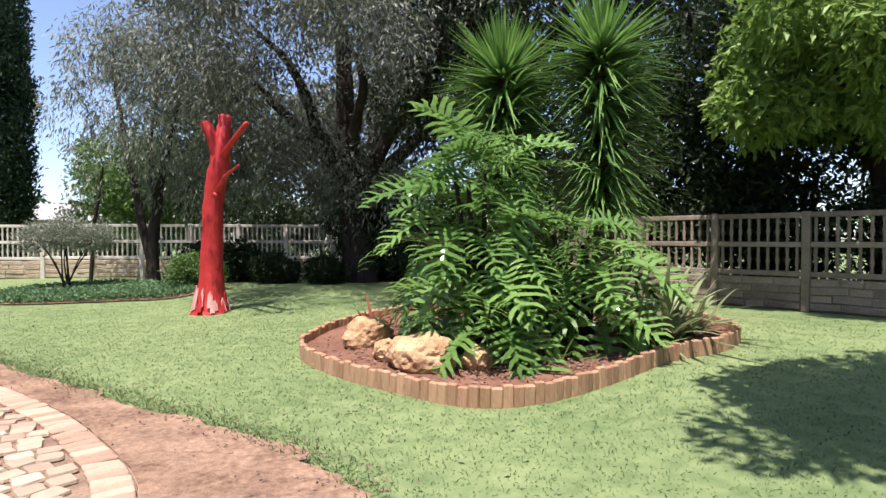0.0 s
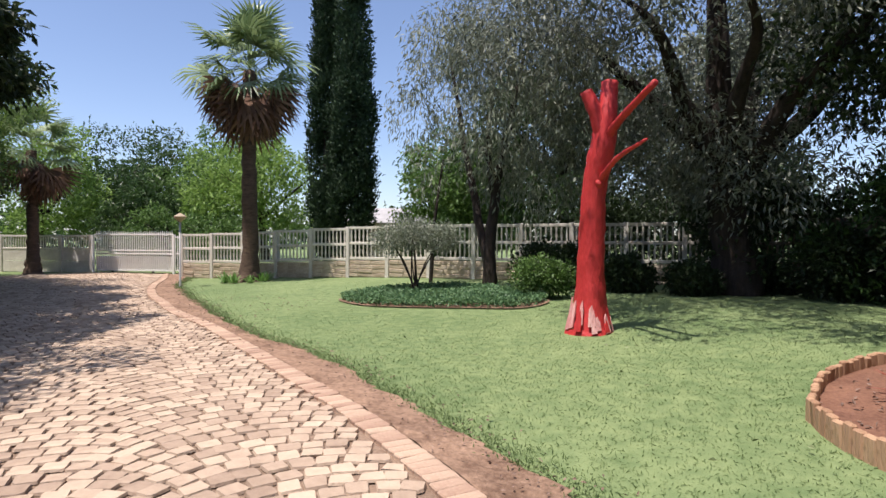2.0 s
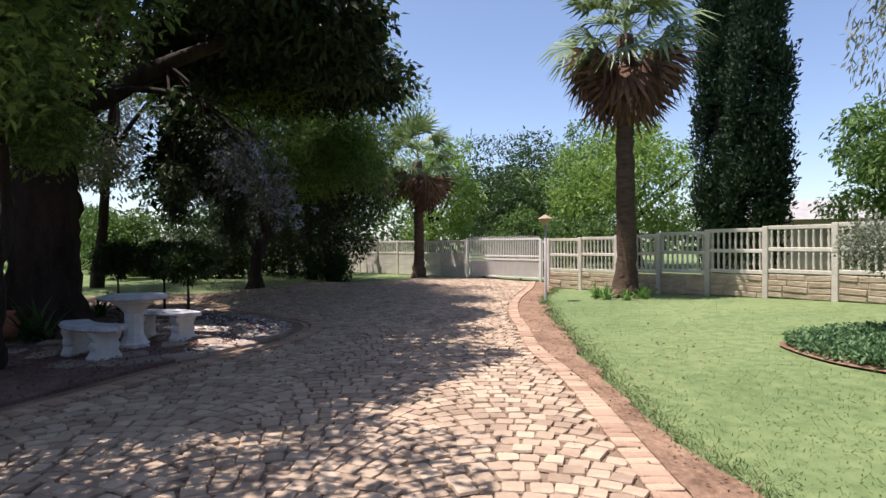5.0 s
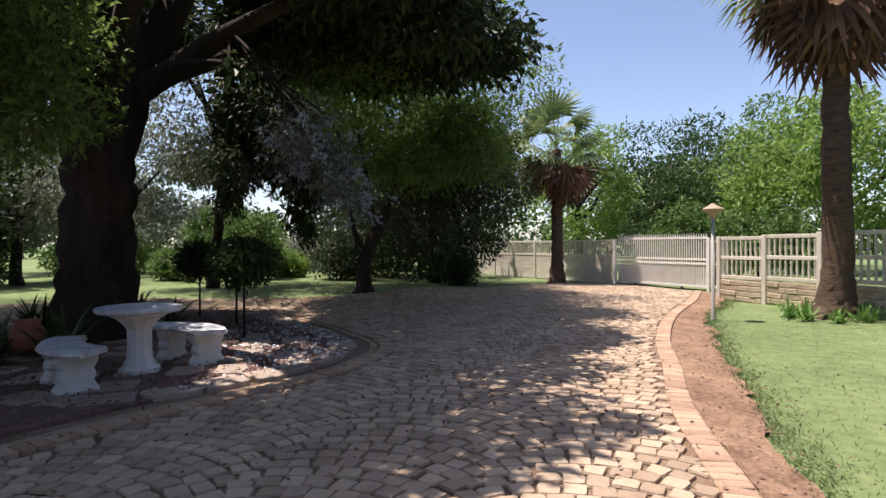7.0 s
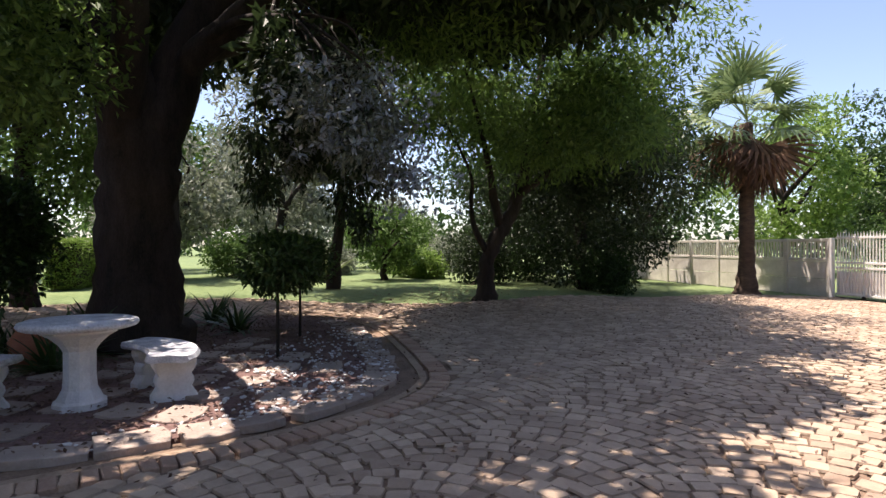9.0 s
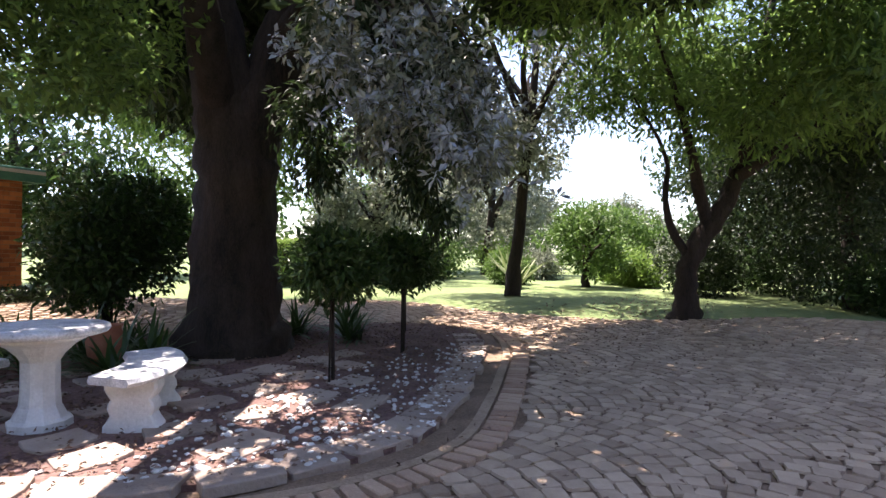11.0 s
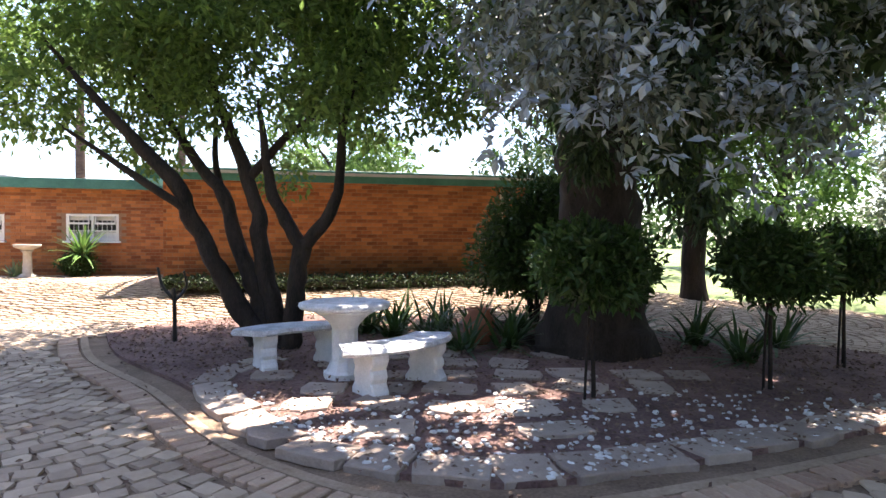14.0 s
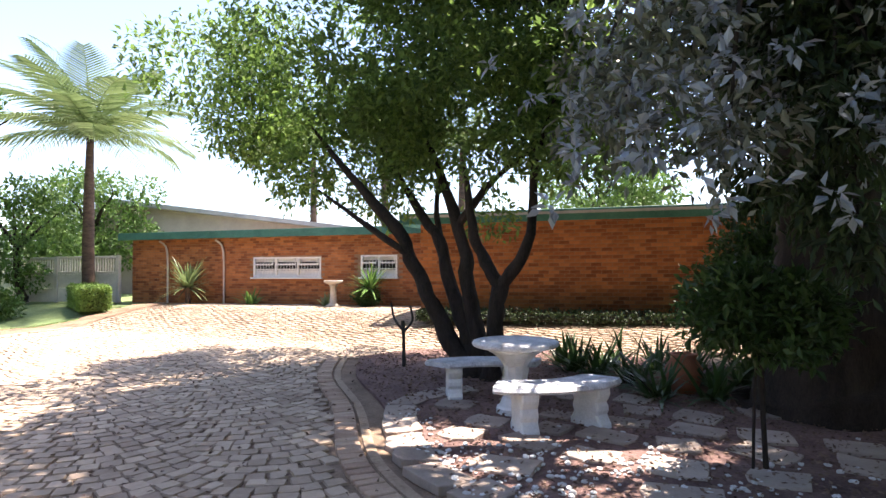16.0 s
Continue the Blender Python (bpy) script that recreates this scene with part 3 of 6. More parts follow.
for a, b, z0, z1 in WINS:
    w = b - a
    n = 3 if w > 2 else 2
    bm = bmesh.new()
    bm_box(bm, (a + b) / 2, WING - 0.03, z1 - 0.03, w, 0.07, 0.06, 0.006)
    win = part("window", bm, FRAME, house, "white steel window with burglar bars, top vents open")
    for z, t in ((z0 + 0.03, 0.06), (z0 + 0.25, 0.035)):
        bm = bmesh.new()
        bm_box(bm, (a + b) / 2, WING - 0.03, z, w - 0.004, 0.07 if t > 0.05 else 0.05, t, 0.004)
        part("rail", bm, FRAME, win)
    for i in range(n + 1):
        bm = bmesh.new()
        bm_box(bm, a + 0.03 + i * (w - 0.06) / n, WING - 0.03, (z0 + z1) / 2, 0.06, 0.066, z1 - z0 - 0.12)
        part("mullion", bm, FRAME, win)
    bm = bmesh.new()
    bm_box(bm, (a + b) / 2, WING + 0.03, z0 - 0.03, w + 0.1, 0.16, 0.05, 0.008)
    part("sill", bm, FRAME, win)
    rod = box_mesh("burglar_bar", 0.012, 0.012, z1 - z0, FRAME)
    for i in range(int(w / 0.11)):
        child("burglar_bar", rod, win, pose(a + 0.08 + i * 0.11, WING - 0.075, (z0 + z1) / 2))
    bm = bmesh.new()
    bm_box(bm, (a + b) / 2, WING - 0.11, (z0 + z1) / 2, w, 0.008, z1 - z0)
    part("pane", bm, DARKGLASS, win)
    bm = bmesh.new()
    bm_box(bm, (a + b) / 2, WING - 0.095, z0 + 0.12, w - 0.04, 0.006, 0.2)
    bm_box(bm, (a + b) / 2, WING - 0.095, z1 - 0.09, w - 0.04, 0.006, 0.14)
    part("curtain", bm, WHITE, win)
    for i in range(n):
        bm = bmesh.new()
        bm_box(bm, a + (i + 0.5) * w / n, WING + 0.05, z1 - 0.24, w / n - 0.12, 0.02, 0.05, 0.004)
        bm_box(bm, a + (i + 0.5) * w / n - w / n / 2 + 0.08, WING + 0.03, z1 - 0.15, 0.02, 0.04, 0.2)
        bm_box(bm, a + (i + 0.5) * w / n + w / n / 2 - 0.08, WING + 0.03, z1 - 0.15, 0.02, 0.04, 0.2)
        part("vent", bm, FRAME, win)

outbuilding = thing("outbuilding", (4.6, -10.5, 0.0), "large pale building with a sloping roof behind the house", "building", rz=HR + 20)
bm = bmesh.new()
q = [bm.verts.new(p) for p in ((-9, 0, 0), (7, 0, 0), (7, 0, 4.9), (-9, 0, 3.0), (-9, -8, 0), (7, -8, 0), (7, -8, 4.9), (-9, -8, 3.0))]
for i in ((0, 1, 2, 3), (5, 4, 7, 6), (1, 5, 6, 2), (4, 0, 3, 7)):
    bm.faces.new([q[k] for k in i])
part("wall", bm, PLASTER, outbuilding)
bm = bmesh.new()
q = [bm.verts.new(p) for p in ((-9.6, 0.5, 2.93), (7.5, 0.5, 4.96), (7.5, -8.5, 4.96), (-9.6, -8.5, 2.93), (-9.6, 0.5, 3.15), (7.5, 0.5, 5.18), (7.5, -8.5, 5.18), (-9.6, -8.5, 3.15))]
for i in ((0, 3, 2, 1), (4, 5, 6, 7), (0, 1, 5, 4), (1, 2, 6, 5), (2, 3, 7, 6), (3, 0, 4, 7)):
    bm.faces.new([q[k] for k in i])
part("roof", bm, ROOFING, outbuilding)
boundary = fence("side_fence", (2.3, -2.6), (1.4, 0.24), 6, "pale slatted fence beside the brick house", "slab")

# ---- red stump ----
stump = thing("painted_stump", (-4.18, 10.38, gh(-4.18, 10.38) - 0.02), "bright red painted dead tree trunk with cut branches on the lawn", "tree stump")
limbs = [[(0, 0, -0.03, 0.34), (0.0, 0.0, 0.1, 0.29), (0.02, 0.0, 0.44, 0.22), (0.02, 0.0, 0.9, 0.195), (0.03, 0.0, 1.5, 0.185), (0.07, -0.03, 2.05, 0.165), (0.15, -0.07, 2.45, 0.178), (0.22, -0.1, 2.75, 0.165), (0.25, -0.1, 3.05, 0.145), (0.27, -0.05, 3.3, 0.12), (0.275, 0.0, 3.52, 0.115)],
         [(0.2, -0.12, 2.8, 0.125), (0.13, -0.16, 3.05, 0.11), (0.06, -0.2, 3.22, 0.095), (-0.01, -0.22, 3.38, 0.085)],
         [(0.25, -0.1, 2.72, 0.08), (0.4, -0.3, 2.86, 0.055), (0.64, -0.6, 3.0, 0.048), (1.0, -1.0, 3.2, 0.04)],
         [(0.14, -0.1, 2.12, 0.06), (0.26, -0.24, 2.24, 0.04), (0.5, -0.6, 2.4, 0.034), (0.92, -1.15, 2.5, 0.018)],
         [(0.15, -0.13, 2.08, 0.07), (0.18, -0.2, 2.13, 0.05)]]
for k, limb in enumerate(limbs):
    nm = ("trunk", "cut_stub", "branch", "branch", "knot")[k]
    v, q = tubes([limb], 14, 0.07, 3 + k)
    child(nm, mesh_from(nm, v, q, REDPAINT, True), stump)
rs = np.random.RandomState(2)
for i in range(22):
    a = i * 6.283 / 22 + rs.normal() * 0.12
    low = 0.02 + (0.2 * rs.rand() if i % 2 == 0 else 0.05 * rs.rand())
    high = low + 0.16 + 0.26 * rs.rand()
    w = 0.09 + 0.09 * rs.rand()
    pv = []
    for lift in (0.0, 0.016 + 0.012 * rs.rand()):
        for u, z in ((-w, low), (w, low + 0.03 * rs.rand()), (w * 0.9, low + 0.6 * (high - low)), (w * 0.2, high), (-w * 0.8, high - 0.07)):
            r = np.interp(z, [0, 0.1, 0.44, 0.7], [0.335, 0.3, 0.225, 0.205]) + lift
            pv.append((r * math.cos(a + u), r * math.sin(a + u), z))
    pf = [(5, 6, 7, 8, 9)] + [(k, (k + 1) % 5, 5 + (k + 1) % 5, 5 + k) for k in range(5)]
    child("bark_flake", mesh_from("bark_flake", pv, pf, PEELED if i % 5 else REDPAINT), stump, label="peeling pale pink bark flake" if i % 5 else "")

# ---- island bed ----
BED = [(-1.78, 7.3), (-1.6, 6.7), (-1.08, 6.0), (-0.5, 5.46), (0.22, 4.95), (0.87, 5.02), (1.61, 5.53), (2.45, 6.25), (3.3, 6.7), (3.75, 7.5), (3.3, 8.8), (1.8, 9.9), (0.2, 9.9), (-0.9, 9.2), (-1.55, 8.3), (-1.78, 7.3)]
sheet("bed_soil", curve(BED, 0.2), 0.05, DARKSOIL, "red soil of a planting bed in the lawn", category="planting bed")
bed_ring = curve(BED, 0.098)
edging = thing("bed_edging", (0, 0, 0), "low ring of upright reddish log edging round the bed", "edging")
slats = [box_mesh("edging_log", 0.094 + 0.005 * k, 0.055, 0.27, EDGER, 0.012) for k in range(3)]
bed_turn = np.gradient(bed_ring, axis=0)
for i, (x, y) in enumerate(bed_ring):
    child("edging_log", slats[i % 3], edging, pose(x, y, gh(x, y) + 0.03 + 0.012 * math.sin(i * 2.3), 3 * math.sin(i * 1.7), 2 * math.cos(i * 3.1), math.degrees(math.atan2(bed_turn[i][1], bed_turn[i][0])) + 4 * math.sin(i * 5.1)))


def rock_mesh(name, size, seed, mat=None):
    bm = bmesh.new()
    bmesh.ops.create_icosphere(bm, subdivisions=4, radius=1)
    o = Vector((seed * 3.1, seed * 1.7, seed))
    for v in bm.verts:
        n1 = noise.noise(v.co * 1.1 + o)
        n2 = noise.noise(v.co * 2.7 + o * 2)
        n3 = noise.noise(v.co * 6 + o)
        f = 0.95 + 0.28 * n1 + 0.16 * abs(n2) + 0.07 * n3
        v.co = Vector((v.co.x * size[0] * f, v.co.y * size[1] * f, max(v.co.z, -0.55) * size[2] * f))
    me = bpy.data.meshes.new(name)
    bm.to_mesh(me)
    bm.free()
    me.materials.append(mat or ROCK)
    return me


for x, y, s, sd in ((-0.95, 7.25, (0.36, 0.26, 0.24), 1), (-0.62, 6.5, (0.24, 0.2, 0.15), 2), (-0.25, 6.05, (0.36, 0.27, 0.25), 3), (1.05, 6.75, (0.22, 0.2, 0.2), 4), (0.35, 6.0, (0.2, 0.16, 0.16), 6)):
    ob = new("boulder", rock_mesh("boulder", s, sd))
    ob.matrix_world = pose(x, y, gh(x, y) + 0.05 + s[2] * 0.45, 0, 0, sd * 50)
    tagged(ob, "rough tan boulder lying in the planting bed", "rock", "boulders in the bed")


def lobed_leaf(name, length, mat, seed):
    """A split leaf: a midrib with long narrow wavy finger lobes, folded up from the rib and drooping at the tips."""
    rs = np.random.RandomState(seed)
    V, F = [], []
    n = 9

    def rib(t):
        return np.array([0, t * length, 0.10 * length * math.sin(2.2 * t) - 0.30 * length * t * t])

    for i in range(n):
        t = 0.04 + 0.94 * i / (n - 1)
        L = length * (0.46 * math.sin(math.pi * (0.26 + 0.66 * t)) + 0.06) * (0.9 + 0.2 * rs.rand())
        for s in (-1, 1):
            a = math.radians(112 - 100 * t + rs.normal() * 6)
            d = np.array([s * math.sin(a), math.cos(a), 0.22])
            p = np.array([-d[1] * s, d[0] * s, 0]) * length * 0.035
            k = len(V)
            for u, w, z in ((0.0, 1.2, 0), (0.3, 1.05, 0.02), (0.6, 0.95, -0.02), (0.85, 0.6, -0.12)):
                c = rib(t) + d * L * u + np.array([0, 0, z * L]) + p * 0.5 * math.sin(7 * u + i)
                V += [c - p * w, c + p * w]
            V.append(rib(t) + d * L + np.array([0, 0, -0.26 * L]))
            F += [(k, k + 1, k + 3, k + 2), (k + 2, k + 3, k + 5, k + 4), (k + 4, k + 5, k + 7, k + 6), (k + 6, k + 7, k + 8)]
    k = len(V)
    for t in np.linspace(0, 1, 6):
        w = 0.105 * length * (1.03 - t) * (0.55 + 1.3 * min(t, 0.35))
        V += [rib(t) + (-w, 0, 0.25 * w), rib(t), rib(t) + (w, 0, 0.25 * w)]
    for j in range(5):
        F += [(k + 3 * j, k + 3 * j + 1, k + 3 * j + 4, k + 3 * j + 3), (k + 3 * j + 1, k + 3 * j + 2, k + 3 * j + 5, k + 3 * j + 4)]
    k = len(V)
    V += [np.array([-0.009, 0, 0]), np.array([0.009, 0, 0]), np.array([0.012, -0.75 * length, -0.35 * length]), np.array([-0.012, -0.75 * length, -0.35 * length])]
    F.append((k, k + 1, k + 2, k + 3))
    return mesh_from(name, V, F, mat)


PHILO_LEAVES = [lobed_leaf("leaf", l, material("glossy_leaf_%s" % "abc"[i], (0.065, 0.155, 0.03), (0.25, 0.42, 0.12), 3, 0.2, objrand=0.8, trans=0.4, spec=0.6), i) for i, l in enumerate((0.58, 0.72, 0.84))]


def philodendron(loc, height, width, count, seed, label):
    rs = np.random.RandomState(seed)
    p = thing("philodendron", (*loc, gh(*loc) + 0.05), label, "plant")
    stems = []
    for i in range(7):
        a = rs.rand() * 6.28
        e = width * 0.35 * rs.rand()
        stems.append([(0.1 * math.cos(a), 0.1 * math.sin(a), -0.05, 0.045), (e * 0.5 * math.cos(a), e * 0.5 * math.sin(a), height * 0.35, 0.04), (e * math.cos(a), e * math.sin(a), height * (0.5 + 0.35 * rs.rand()), 0.025)])
    for k, path in enumerate(stems):
        v, q = tubes([path], 6, 0.15, seed + k)
        child("stem", mesh_from("stem", v, q, BARK, True), p)
    for i in range(count):
        t = (i + 0.5) / count
        a = i * 2.39996
        z = height * (0.10 + 0.84 * t)
        r = width * 0.5 * (math.sqrt(max(0.02, 1 - (max(t - 0.28, 0) / 0.74) ** 1.6))) * (0.68 + 0.42 * rs.rand())
        pitch = -58 + 66 * t + rs.normal() * 20
        m = pose(r * 0.72 * math.cos(a), r * 0.72 * math.sin(a), z, 0, 0, math.degrees(a) - 90) @ pose(0, 0, 0, pitch, rs.normal() * 18, rs.normal() * 22)
        child("leaf", PHILO_LEAVES[i % 3], p, m)
    return p


philodendron((0.45, 7.2), 2.75, 2.1, 84, 1, "large glossy green philodendron with deeply split leaves in the bed")
philodendron((0.45, 6.35), 0.9, 0.9, 20, 2, "low philodendron with split leaves behind the boulders")
philodendron((1.75, 7.0), 1.6, 1.35, 40, 3, "smaller bright philodendron with split leaves in the bed")


def blades(n, length, width, seed, lo, hi, spread=0.1, bend=0.25, parts=3):
    """A tuft of sword leaves: tapered strips, tilted lo to hi degrees from the vertical."""
    rs = np.random.RandomState(seed)
    V, F = [], []
    for i in range(n):
        a = rs.rand() * 6.283
        tilt = math.radians(lo + (hi - lo) * rs.rand())
        L = length * (0.7 + 0.5 * rs.rand())
        d = np.array([math.sin(tilt) * math.cos(a), math.sin(tilt) * math.sin(a), math.cos(tilt)])
        s = np.array([-math.sin(a), math.cos(a), 0]) * width * 0.5
        o = np.array([math.cos(a), math.sin(a), 0]) * spread * rs.rand()
        k = len(V)
        for j in range(parts + 1):
            u = j / parts
            c = o + d * L * u + np.array([0, 0, -1]) * bend * L * u * u
            w = s * (1 - u ** 2.2) + s * 0.05
            V += [c - w, c + w]
        for j in range(parts):
            F.append((k + 2 * j, k + 2 * j + 1, k + 2 * j + 3, k + 2 * j + 2))
    return np.array(V), np.array(F)


def tuft(name, loc, n, length, width, lo, hi, mat, label, category, seed, spread=0.15, bend=0.25, lift=0.0, group=""):
    """A plant of single strap leaves, each a part; a few leaf shapes are shared."""
    rs = np.random.RandomState(seed + 500)
    plant = thing(name, (*loc, gh(*loc) + lift), label, category, group)
    kinds = []
    for k in range(8):
        tilt = lo + (hi - lo) * (k + 0.5) / 8
        v, q = blades(1, length, width, seed * 8 + k, tilt, tilt, 0.0, bend, 5)
        kinds.append(fast_mesh("leaf", v, q, mat))
    for i in range(n):
        a = rs.rand() * 360
        r = spread * rs.rand()
        child("leaf", kinds[i % 8], plant, pose(r * math.cos(a), r * math.sin(a), 0, 0, 0, a) @ pose(0, 0, 0, rs.normal() * 5, rs.normal() * 5, 0) @ Matrix.Scale(0.8 + 0.4 * rs.rand(), 4))
    return plant


tuft("flax_plant", (2.62, 6.95), 46, 1.25, 0.075, 15, 75, L_STRAP, "arching striped flax plant with long strap leaves", "plant", 3, 0.2, 0.35, 0.05)
tuft("flax_plant", (3.1, 7.35), 40, 1.1, 0.07, 10, 70, L_STRAP, "arching grey-green flax plant with long strap leaves", "plant", 4, 0.2, 0.35, 0.05)
tuft("flax_plant", (2.15, 6.35), 22, 0.55, 0.06, 10, 60, L_YUCCA, "small dark green strap-leaved plant at the bed edge", "plant", 5, 0.1, 0.2, 0.05)
tuft("bromeliad", (-0.95, 7.95), 30, 0.5, 0.05, 20, 80, L_CRIMSON, "reddish spiky bromeliad in the bed", "plant", 6, 0.1, 0.15, 0.05)
tuft("grass_tuft", (1.2, 6.2), 30, 0.4, 0.04, 10, 70, L_YUCCA, "small dark green tufted plant in the bed", "plant", 7, 0.1, 0.2, 0.05)


def yucca(loc, head, seed):
    y = thing("yucca", (*loc, gh(*loc)), "tall yucca with a spiky green head and dense sword leaves", "yucca")
    v, q = tubes([[(0, 0, -0.05, 0.17), (0.05, 0, 1.2, 0.13), (0, 0, head, 0.1)]], 10, 0.15, seed)
    child("trunk", mesh_from("trunk", v, q, PALMBARK, True), y)
    v, q = blades(420, 1.1, 0.05, seed, 0, 105, 0.05, 0.1)
    child("head", fast_mesh("head", v, q, L_YUCCA), y, pose(0, 0, head))
    VV, FF, o = [], [], 0
    for j, z in enumerate(np.linspace(head - 2.3, head - 0.15, 12)):
        v, q = blades(85, 1.1, 0.05, seed + 5 + j, 65, 120, 0.08, 0.22)
        VV.append(v + (0, 0, z))
        FF.append(q + o)
        o += len(v)
    child("lower_leaves", fast_mesh("lower_leaves", np.concatenate(VV), np.concatenate(FF), L_YUCCA), y)
    return y


yucca((0.95, 9.2), 3.75, 11)
yucca((2.45, 9.0), 4.05, 12)


# ---- palms ----
def fan_frond(name, mat, seed, radius=0.66, petiole=0.85, spread=118, n=22):
    rs = np.random.RandomState(seed)
    V, F = [], []
    V += [np.array([-0.02, 0, 0]), np.array([0.02, 0, 0]), np.array([0.012, petiole, 0]), np.array([-0.012, petiole, 0])]
    F.append((0, 1, 2, 3))
    for i in range(n):
        a = math.radians(-spread + 2 * spread * i / (n - 1))
        L = radius * (0.75 + 0.25 * math.cos(a * 0.6)) * (0.9 + 0.2 * rs.rand())
        d = np.array([math.sin(a), math.cos(a), 0])
        s = np.array([d[1], -d[0], 0]) * 0.035
        c = np.array([0, petiole, 0])
        z = 0.02 * (i % 2)
        k = len(V)
        V += [c - s * 0.3, c + s * 0.3, c + d * L * 0.6 + s + (0, 0, z), c + d * L * 0.6 - s + (0, 0, z), c + d * L + (0, 0, -0.22 * L)]
        F += [(k, k + 1, k + 2, k + 3), (k + 3, k + 2, k + 4)]
    return mesh_from(name, V, F, mat)


FAN_GREEN, FAN_DRY = fan_frond("frond", L_PALM, 1, 0.7, 0.8, 105, 19), fan_frond("dry_frond", L_DRY, 2, 0.95, 0.45, 48, 11)


def fan_palm(loc, height, radius, scale, seed, greens, dries, label):
    rs = np.random.RandomState(seed)
    p = thing("fan_palm", (*loc, gh(*loc)), label, "palm")
    prof = [(0, 0, -0.05, radius * 1.7), (0, 0, 0.25, radius * 1.25)] + [(0.03 * math.sin(z), 0, z, radius * (1 - 0.25 * z / height)) for z in np.linspace(0.8, height, 7)]
    v, q = tubes([prof], 14, 0.14, seed)
    child("trunk", mesh_from("trunk", v, q, PALMBARK, True), p)
    for i in range(greens):
        t = i / greens
        child("frond", FAN_GREEN, p, pose(0, 0, height - 0.05 + 0.25 * (1 - t), 0, 0, i * 137.5 + rs.rand() * 20) @ pose(0, 0, 0, 82 - 118 * t ** 0.9 + rs.normal() * 9, rs.normal() * 22, 0) @ Matrix.Scale(scale * (0.9 + 0.2 * rs.rand()), 4))
    for i in range(dries):
        t = i / dries
        child("dry_frond", FAN_DRY, p, pose(0, 0, height - 0.05 - 0.3 * scale * t, 0, 0, i * 137.5 + rs.rand() * 20) @ pose(0, 0, 0, -34 - 44 * t - 12 * rs.rand(), rs.normal() * 26, 0) @ Matrix.Scale(scale * (0.9 + 0.25 * rs.rand()), 4))
    return p


fan_palm((-17.0, 16.5), 7.05, 0.27, 1.55, 4, 34, 34, "tall fan palm with a skirt of dry fronds")
fan_palm((-28.6, 15.8), 5.15, 0.24, 1.45, 5, 26, 24, "fan palm with drooping dry fronds beside the gate")


def feather_frond(name, length, mat, seed):
    rs = np.random.RandomState(seed)
    V, F = [], []
    n = 34
    c = []
    for i in range(n + 1):
        t = i / n
        c.append(np.array([0, length * t * (1 - 0.18 * t), -0.42 * length * t ** 2.2]))
    for i in range(n):
        k = len(V)
        w = np.array([0.018 * (1 - i / n) + 0.004, 0, 0])
        V += [c[i] - w, c[i] + w, c[i + 1] + w, c[i + 1] - w]
        F.append((k, k + 1, k + 2, k + 3))
        L = 0.55 * math.sin(math.pi * (0.12 + 0.85 * i / n)) + 0.08
        for s in (-1, 1):
            d = np.array([s * 0.8, 0.45, -0.25 - 0.2 * rs.rand()])
            d /= np.linalg.norm(d)
            k = len(V)
            h = np.array([0, 0.016, 0])
            V += [c[i] - h, c[i] + h, c[i] + d * L * 0.6 + h, c[i] + d * L * 0.6 - h, c[i] + d * L + (0, 0, -0.12)]
            F += [(k, k + 1, k + 2, k + 3), (k + 3, k + 2, k + 4)]
    return mesh_from(name, V, F, mat)


FEATHER = feather_frond("frond", 2.1, L_PALM, 3)


def feather_palm(loc, height, radius, count, label, scale=1.0, base=None):
    p = thing("feather_palm", (*loc, gh(*loc) if base is None else base), label, "palm")
    v, q = tubes([[(0, 0, -0.05, radius * 1.3), (0, 0, 0.5, radius), (0.04, 0, height * 0.6, radius * 0.9), (0, 0, height, radius * 0.55)]], 12, 0.06, 4)
    child("trunk", mesh_from("trunk", v, q, PALMBARK, True), p)
    for i in range(count):
        child("frond", FEATHER, p, pose(0, 0, height, 0, 0, i * 137.5) @ pose(0, 0, 0, 80 - 78 * i / count, 0, 0) @ Matrix.Scale(scale, 4))
    return p


feather_palm((2.9, -1.9), 5.9, 0.2, 28, "feather palm with a slim trunk on the lawn by the house", 1.75)
feather_palm((-1.0, -15.0), 8.0, 0.22, 14, "tall palm standing far behind the house", 1.3)
feather_palm((4.5, -16.0), 8.5, 0.22, 14, "tall palm standing far behind the house", 1.3)
feather_palm((-4.5, -17.0), 7.5, 0.22, 14, "tall palm standing far behind the house", 1.3)

# ---- trees ----
SHADE = [(-19.2, 12.3), (-16.4, 10.9), (-14.8, 9.7), (-13.3, 8.6), (-12.0, 7.8), (-10.6, 7.1), (-9.7, 5.6), (-11.5, 3.6), (-13.5, 2.0), (-17.0, 1.0), (-20.0, 1.5), (-20.8, 5.0), (-22.2, 7.0), (-22.0, 11.0)]


def spreading_crown(seed):
    """Clumps of the wide crown over the drive, with gaps above the front of the table island."""
    rs = np.random.RandomState(seed)
    out = []
    for x in np.arange(-23, -9.3, 1.05):
        for y in np.arange(0.5, 14, 1.05):
            px, py = x + 0.3 * rs.normal(), y + 0.3 * rs.normal()
            z = 6.1 + 1.5 * rs.rand() + 0.12 * min(0, px + 14)
            r = 0.85 + 0.4 * rs.rand()
            gap = ((px + 17.2) / 3.3) ** 2 + ((py - 6.0) / 2.1) ** 2
            if not inside(SHADE, np.array(px), np.array(py)):
                continue
            if gap < 1:
                if rs.rand() < 0.4:
                    continue
                r *= 0.52
            out.append((px - 0.1376 * z + 17.95, py - 0.3175 * z - 3.3, z, r, r, 0.6 * r))
    return out


